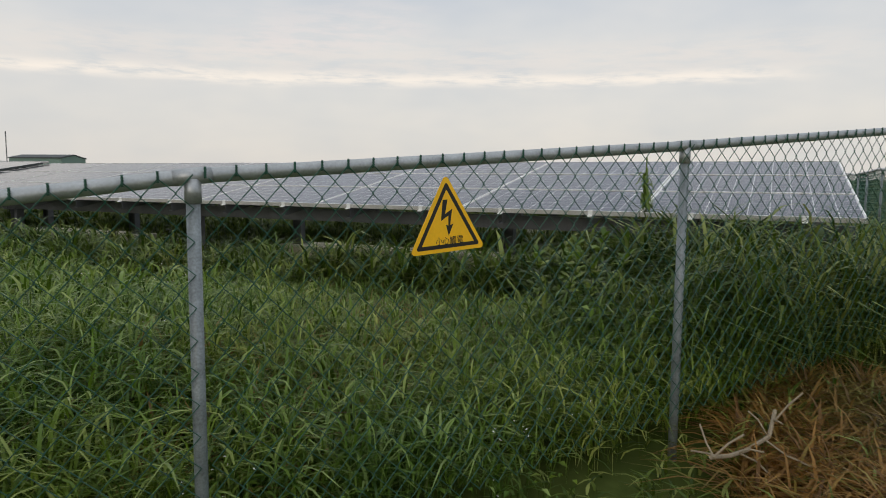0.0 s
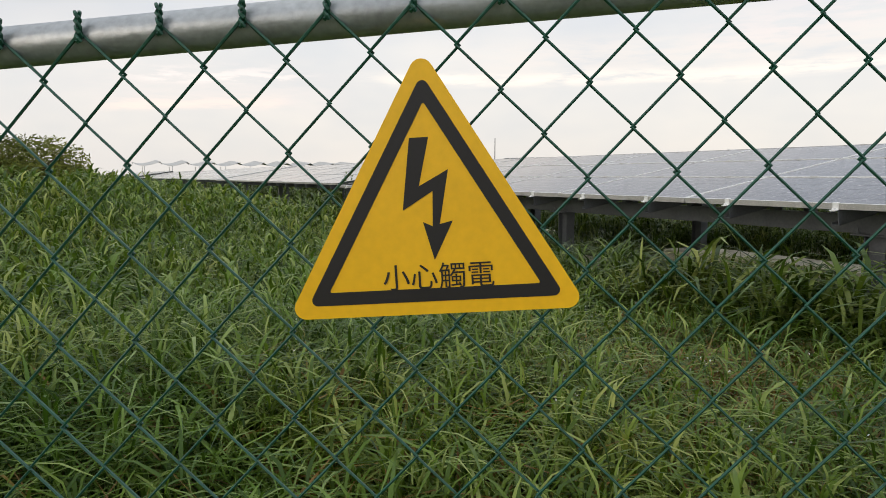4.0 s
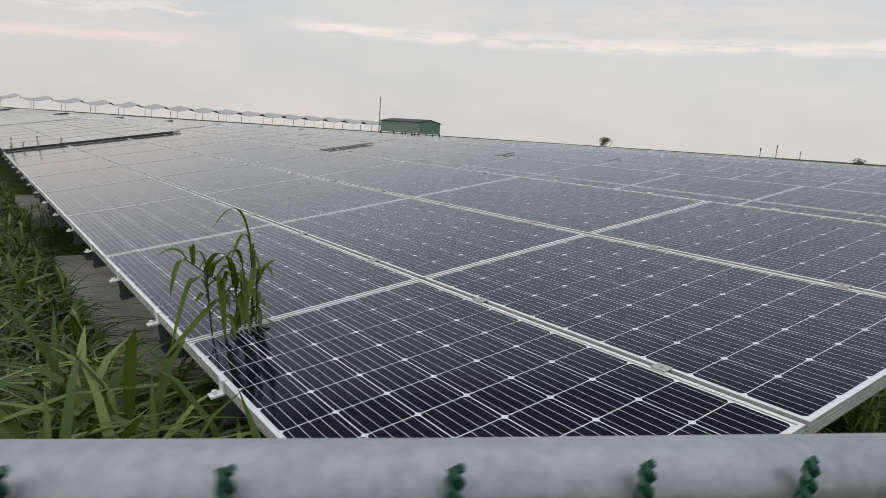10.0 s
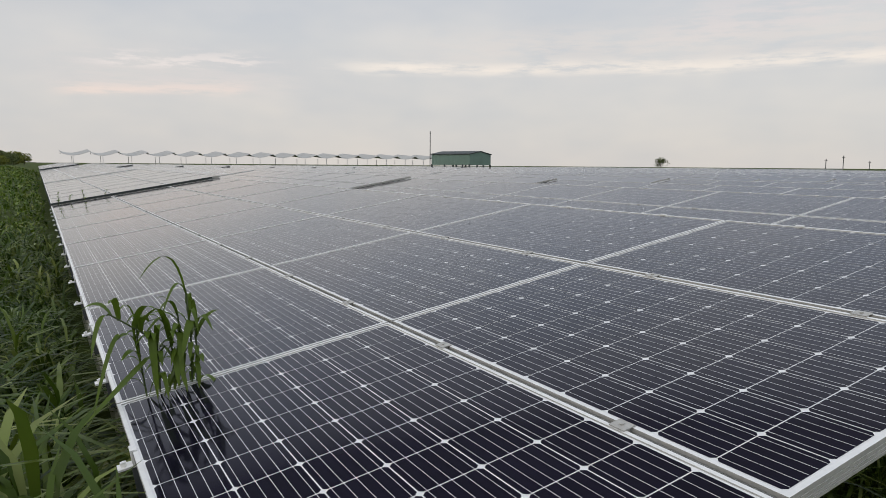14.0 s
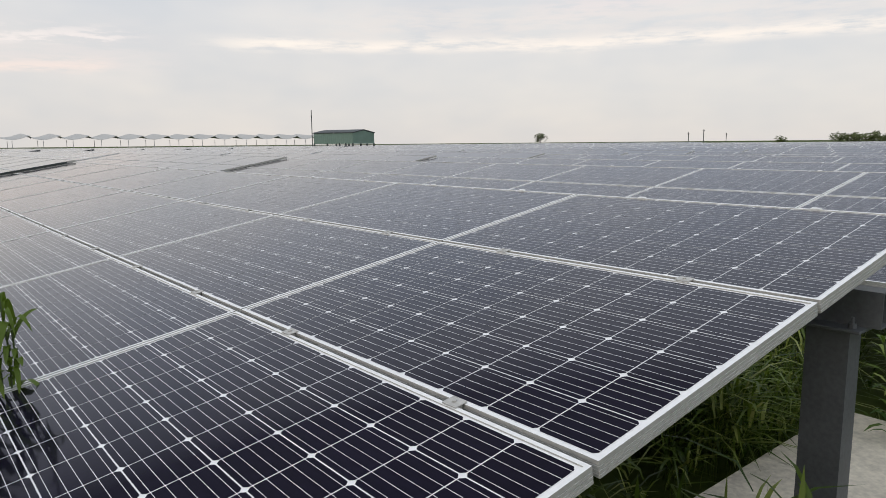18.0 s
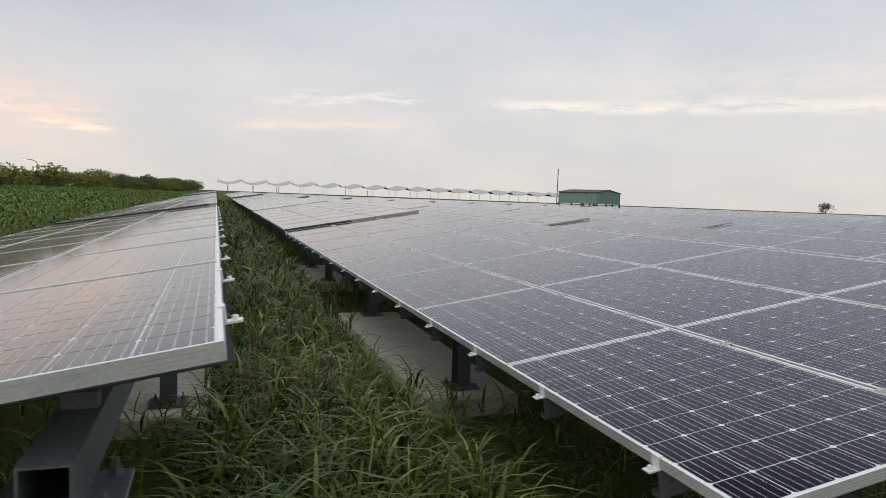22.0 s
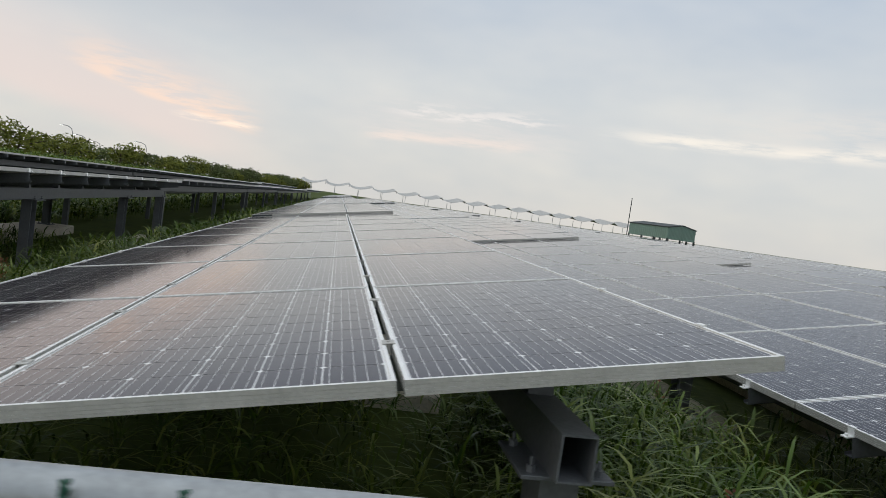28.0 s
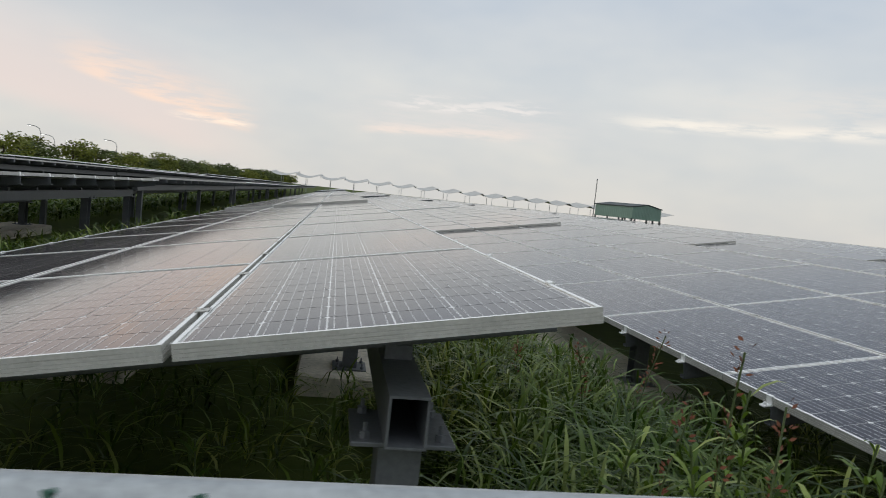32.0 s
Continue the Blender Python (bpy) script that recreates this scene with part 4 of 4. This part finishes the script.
for (xa, ya, za), (xb, yb, zb) in zip(ROWS[:5], ROWS[1:6]):
    aisles += [(xa + 2.95, xb - 0.18, -0.3, 3.4, 10000, 0.52, 0.0075), (xa + 3.12, xb - 0.30, 3.4, 8, 6500, 0.46, 0.009), (xa + 3.1, xb - 0.05, 8, 13, 6500, 0.44, 0.012), (xa + 2.95, xb + 0.15, 13, 40, 13000, 0.44, 0.022), (xa + 2.95, xb + 0.15, 40, 90, 6000, 0.44, 0.045),
               (xa + 0.3, xa + 2.9, 0.1, 3.4, 2200, 0.30, 0.007), (xa + 0.1, xa + 2.9, 7.6, 10.5, 1200, 0.30, 0.009)]
grass_patch("grass", "long green grass in the aisles between the tables", aisles, M_TALL_SHADED, 3, 0.24)


def build_weed(x, y, h, leaves, seed, llen=0.13, label="leafy green weed growing beside the tables", zg=None, lean=0.1, wid=0.08):
    """A stem with long pointed leaves all round it."""
    rng = random.Random(seed)
    wd = thing("weed", pose(x, y, ground_z(x, y) if zg is None else zg), label, "weed")
    ln = rng.uniform(0, 6.28)
    stem = [(math.cos(ln) * lean * h * t * t, math.sin(ln) * lean * h * t * t, h * t) for t in (0, 0.3, 0.6, 0.85, 1.0)]
    vs, fs = tube(stem, 0.004, 6)
    link_mesh("stem", vs, fs, M_STEM, wd)
    V, F = [], []
    for k in range(leaves):
        t = 0.15 + 0.85 * k / leaves
        i = min(3, int(t * 4))
        p = Vector(stem[i]).lerp(Vector(stem[i + 1]), min(1, max(0, (t - (0, 0.3, 0.6, 0.85)[i]) / ((0.3, 0.3, 0.25, 0.15)[i]))))
        a = k * 2.4 + rng.uniform(-0.4, 0.4)
        up = 0.35 + 0.9 * t
        d = Vector((math.cos(a), math.sin(a), 0))
        l = llen * rng.uniform(0.7, 1.2) * (1.1 - 0.45 * t)
        w = l * wid
        e = Vector((-d.y, d.x, 0))
        n0 = len(V)
        for q, ww in ((0.0, 0.3), (0.35, 1.0), (0.7, 0.8), (1.0, 0.0)):
            c = p + d * (l * q * 0.85) + Vector((0, 0, l * (up * q - 0.75 * q * q)))
            if ww:
                V += [c - e * w * ww, c + e * w * ww]
            else:
                V.append(c)
        F += [(n0, n0 + 1, n0 + 3, n0 + 2), (n0 + 2, n0 + 3, n0 + 5, n0 + 4), (n0 + 4, n0 + 5, n0 + 6)]
    tagged(link_mesh("leaves", V, F, M_BLADE, wd, smooth=True), kind="stuff")
    return wd


M_STEM = mat("green stem", (0.07, 0.10, 0.03), 0.6, 0, 0.2, 30)
rngp = random.Random(3)
# weeds in front of and beside the tables
for x, y, h in ((17.0, -0.15, 0.95), (17.25, 0.1, 0.85), (17.1, 0.45, 0.9), (16.8, 0.2, 0.8), (16.6, 0.9, 0.75), (17.4, -0.3, 0.8), (8.3, 0.3, 0.95), (8.5, 0.0, 0.85), (8.15, 0.9, 0.9),
                (8.4, 1.2, 0.8), (7.9, 1.6, 0.75), (4.1, 0.1, 0.75), (4.2, -0.3, 0.7), (12.75, 2.6, 0.55), (12.9, 3.2, 0.6), (12.85, 2.9, 0.5), (12.8, 0.2, 0.6), (-0.9, 0.2, 0.75), (-0.5, 0.9, 0.7), (-0.35, -0.3, 0.7), (-1.4, 0.9, 0.65), (10.3, 1.8, 0.5), (15.0, 1.2, 0.5)):
    build_weed(x, y, h, 26, rngp.randrange(9999), 0.17)


# a bushy group inside the fence, off the corner of the first table
for x, y, h in ((-1.65, 1.70, 0.84), (-1.52, 1.82, 0.76), (-1.78, 1.86, 0.72), (-1.45, 1.62, 0.70), (-1.85, 1.66, 0.66), (-1.62, 1.98, 0.70), (-1.30, 1.90, 0.64)):
    build_weed(x, y, h, 64, rngp.randrange(9999), 0.15, "bushy broad-leaved green weed in the meadow", None, 0.18, 0.17)
# small ones that rise through the gap between the first row's tables
for x, y, h in ((0.12, 13.52, 1.16), (0.30, 13.53, 1.10), (0.62, 13.52, 1.20), (0.85, 13.53, 1.18)):
    build_weed(x, y, h, 60, rngp.randrange(9999), 0.12)
# the tall bushy one close to the fence
for x, y, h, n, lean in ((13.61, -0.50, 1.43, 150, 0.02), (13.64, -0.48, 1.34, 120, 0.05), (13.59, -0.46, 1.30, 120, 0.05), (13.62, -0.44, 1.24, 100, 0.06), (13.60, -0.52, 1.20, 100, 0.07)):
    build_weed(x, y, h, n, rngp.randrange(9999), 0.12, "tall bushy green weed growing beside the fence", None, lean, 0.17)


def build_seed_weed(x, y, h, seed):
    """A dry stalk with rust-brown seed heads."""
    rng = random.Random(seed)
    wd = thing("seed_weed", pose(x, y, ground_z(x, y)), "dry weed with rust-brown seed heads", "weed", "seed weeds")
    lx, ly = rng.uniform(-0.15, 0.15), rng.uniform(-0.15, 0.15)
    pts = [(lx * t * t, ly * t * t, h * t) for t in (0, 0.35, 0.7, 1.0)]
    vs, fs = tube(pts, 0.0035, 5)
    link_mesh("stem", vs, fs, M_STEM, wd)
    V, F = [], []
    for k in range(46):
        t = rng.uniform(0.62, 1.02)
        d = Vector((rng.gauss(0, 1), rng.gauss(0, 1), rng.uniform(0.2, 1.6))).normalized()
        p = Vector((lx * t * t, ly * t * t, h * t)) + d * rng.uniform(0.0, 0.03)
        e = d.orthogonal().normalized() * 0.006
        i = len(V)
        V += [p, p + d * 0.012 + e, p + d * 0.026, p + d * 0.012 - e]
        F.append((i, i + 1, i + 2, i + 3))
    tagged(link_mesh("seed_head", V, F, M_RUST, wd), "rust-brown seed head", kind="stuff")
    return wd


M_RUST = mat("rust-brown seeds", (0.16, 0.055, 0.025), 0.9, 0, 0.25, 30)
for k in range(26):
    ra = rngp.choice((0, 1, 1, 1, 2, 3))
    build_seed_weed(ROWS[ra][0] + rngp.uniform(3.1, 4.2), rngp.uniform(0.0, 4.5), rngp.uniform(0.55, 0.95), 600 + k)
for x, y, h in ((17.0, -0.2, 0.9), (17.15, 0.05, 0.95), (16.55, 0.35, 1.2), (16.65, 0.22, 1.05), (16.42, 0.5, 1.0), (8.2, 0.1, 0.9), (8.45, 0.35, 0.95), (7.75, 0.25, 1.0), (7.86, 0.1, 0.9), (7.62, 0.5, 0.85)):
    build_seed_weed(x, y, h, int(x * 100))
for x, y, h in ((16.60, 0.42, 1.05), (16.50, 0.20, 0.95), (16.75, 0.5, 0.95), (16.35, 0.6, 0.85), (16.9, 0.15, 0.9), (7.78, 0.32, 0.95), (7.9, 0.12, 0.9), (7.6, 0.6, 0.8), (8.0, -0.1, 0.85), (3.85, 0.33, 0.72), (3.97, 0.12, 0.68), (3.75, 0.6, 0.65), (12.3, 0.3, 0.8), (12.45, 0.05, 0.75)):
    build_weed(x, y, h, 40, rngp.randrange(9999), 0.16)


def build_reed():
    """The tuft of broad grass that grows up between two panels: a few stalks and long leaves that hang from them."""
    rng = random.Random(8)
    rd = thing("grass_tuft", pose(0.185, 1.672, 0.018), "tuft of broad green grass growing up between two panels", "grass tuft")

    def leaf(o, top, tip, w):
        # a leaf from o over its bend to the tip, folded along the middle
        o, top, tip = Vector(o), Vector(top), Vector(tip)
        d = tip - o
        d.z = 0
        d = d.normalized() if d.length > 0.01 else Vector((0, -1, 0))
        e = (Vector((-d.y, d.x, 0)) + Vector((rng.uniform(-0.5, 0.5), rng.uniform(-0.5, 0.5), rng.uniform(-0.3, 0.3)))).normalized()
        vs, fs = [], []
        for q in range(9):
            t = q / 8
            c = o * (1 - t) ** 2 + top * 2 * t * (1 - t) + tip * t * t
            ww = w * math.sin(math.pi * min(1, t * 0.72 + 0.2)) ** 0.8
            fold = Vector((0, 0, -0.25 * ww))
            if q == 8:
                vs.append(c)
            else:
                vs += [c - e * ww, c + fold, c + e * ww]
        for q in range(7):
            for j in (0, 1):
                fs.append((3 * q + j, 3 * q + j + 1, 3 * q + j + 4, 3 * q + j + 3))
        fs += [(21, 22, 24), (22, 23, 24)]
        link_mesh("leaf", vs, fs, M_REED, rd, smooth=True)

    stalks = (((0.05, 0, -0.12), (0.052, 0, 0.16), (0.04, 0, 0.34)), ((0.03, 0, -0.12), (0.025, 0, 0.13), (0.01, 0, 0.27)),
              ((-0.01, 0, -0.12), (-0.005, 0, 0.12), (-0.03, 0, 0.24)), ((0.06, 0, -0.12), (0.07, 0, 0.10), (0.065, 0, 0.23)),
              ((-0.04, 0, -0.12), (-0.07, -0.01, 0.19), (-0.20, -0.03, 0.29)), ((-0.08, 0, -0.12), (-0.11, -0.01, 0.12), (-0.12, -0.01, 0.26)),
              ((-0.05, 0, -0.12), (-0.055, -0.01, 0.10), (-0.06, -0.02, 0.19)), ((0.0, 0, -0.12), (0.015, 0.01, 0.10), (0.02, 0.01, 0.20)))
    for st in stalks:
        vs, fs = tube(list(st), 0.0030, 6)
        link_mesh("stalk", vs, fs, M_STEM, rd)
        lo, mid_, hi = (Vector(v) for v in st)
        for k in range(9):
            u = 0.1 + 0.85 * k / 8
            o = mid_.lerp(hi, (u - 0.35) / 0.65) if u > 0.35 else lo.lerp(mid_, 0.45 + u / 0.65)
            a = rng.choice((rng.uniform(0, 6.28), rng.uniform(2.6, 4.9)))
            d = Vector((math.cos(a), math.sin(a), 0))
            r = rng.uniform(0.025, 0.085)
            rise = rng.uniform(0.04, 0.11)
            leaf(o, o + d * r * 0.45 + Vector((0, 0, rise)), o + d * r * 1.3 + Vector((0, 0, rise * 0.5 + rng.choice((rng.uniform(-0.13, -0.02), rng.uniform(-0.03, 0.06))))), rng.uniform(0.007, 0.0125))
    # the top leaf bends over, others hang past the low edge and over the seam
    leaf((0.04, 0, 0.33), (0.0, -0.01, 0.56), (-0.11, -0.03, 0.385), 0.006)
    leaf((0.01, 0, 0.26), (-0.03, 0, 0.37), (-0.07, -0.02, 0.30), 0.006)
    leaf((-0.20, -0.03, 0.285), (-0.23, -0.04, 0.31), (-0.255, -0.06, 0.16), 0.010)
    leaf((-0.12, -0.01, 0.25), (-0.14, -0.02, 0.29), (-0.11, -0.02, 0.10), 0.009)
    leaf((-0.09, -0.02, 0.13), (-0.14, -0.04, 0.09), (-0.29, -0.10, -0.04), 0.013)
    leaf((-0.17, -0.03, 0.22), (-0.20, -0.05, 0.22), (-0.26, -0.09, -0.02), 0.011)
    leaf((-0.07, -0.01, 0.18), (-0.08, -0.03, 0.27), (-0.07, -0.08, -0.005), 0.013)
    leaf((0.05, 0, 0.08), (0.07, -0.04, 0.14), (0.06, -0.07, 0.01), 0.009)
    leaf((-0.02, 0, 0.22), (-0.03, -0.02, 0.31), (-0.10, -0.03, 0.20), 0.011)


M_REED = grass_material(False, 0.66)
build_reed()


def build_branch():
    br = thing("dead_branch", pose(-3.02, 0.70, ground_z(-3.02, 0.70) + 0.06), "pale dry dead branch lying on brown grass", "branch")
    rng = random.Random(21)
    main = [(-0.30, 0.12, 0.16), (-0.15, 0.06, 0.12), (0.0, 0.0, 0.10), (0.12, -0.08, 0.13), (0.30, -0.10, 0.19)]
    vs, fs = tube(main, 0.009, 7)
    link_mesh("limb", vs, fs, M_DEAD, br)
    for k in range(9):
        p = Vector(main[k % 4]).lerp(Vector(main[k % 4 + 1]), rng.random())
        d = Vector((rng.uniform(-1, 1), rng.uniform(-1, 1), rng.uniform(-0.2, 0.8))).normalized()
        l = rng.uniform(0.10, 0.24)
        vs, fs = tube([p, p + d * l * 0.5, p + d * l + Vector((rng.uniform(-.04, .04), 0, rng.uniform(-.05, .03)))], 0.0042, 5)
        link_mesh("twig", vs, fs, M_DEAD, br)


M_DEAD = mat("bleached dead wood", (0.26, 0.21, 0.14), 0.9, 0, 0.2, 20, 0.4, 60)
build_branch()


# thin poles far out on the flat horizon
for az, dist, h in ((60.4, 185, 4.6), (59.3, 190, 3.9), (62.0, 200, 3.6)):
    pl = thing("utility_pole", pose(dist * math.sin(radians(az)), dist * math.cos(radians(az)), GROUND), "thin dark pole far out on the horizon", "pole", "far poles")
    vs, fs = tube([(0, 0, 0), (0, 0, h)], 0.09, 6)
    link_mesh("pole", vs, fs, M_DARK, pl)
    part("crossarm", box(-0.5, 0.5, -0.06, 0.06, h - 0.5, h - 0.38), M_DARK, pl)
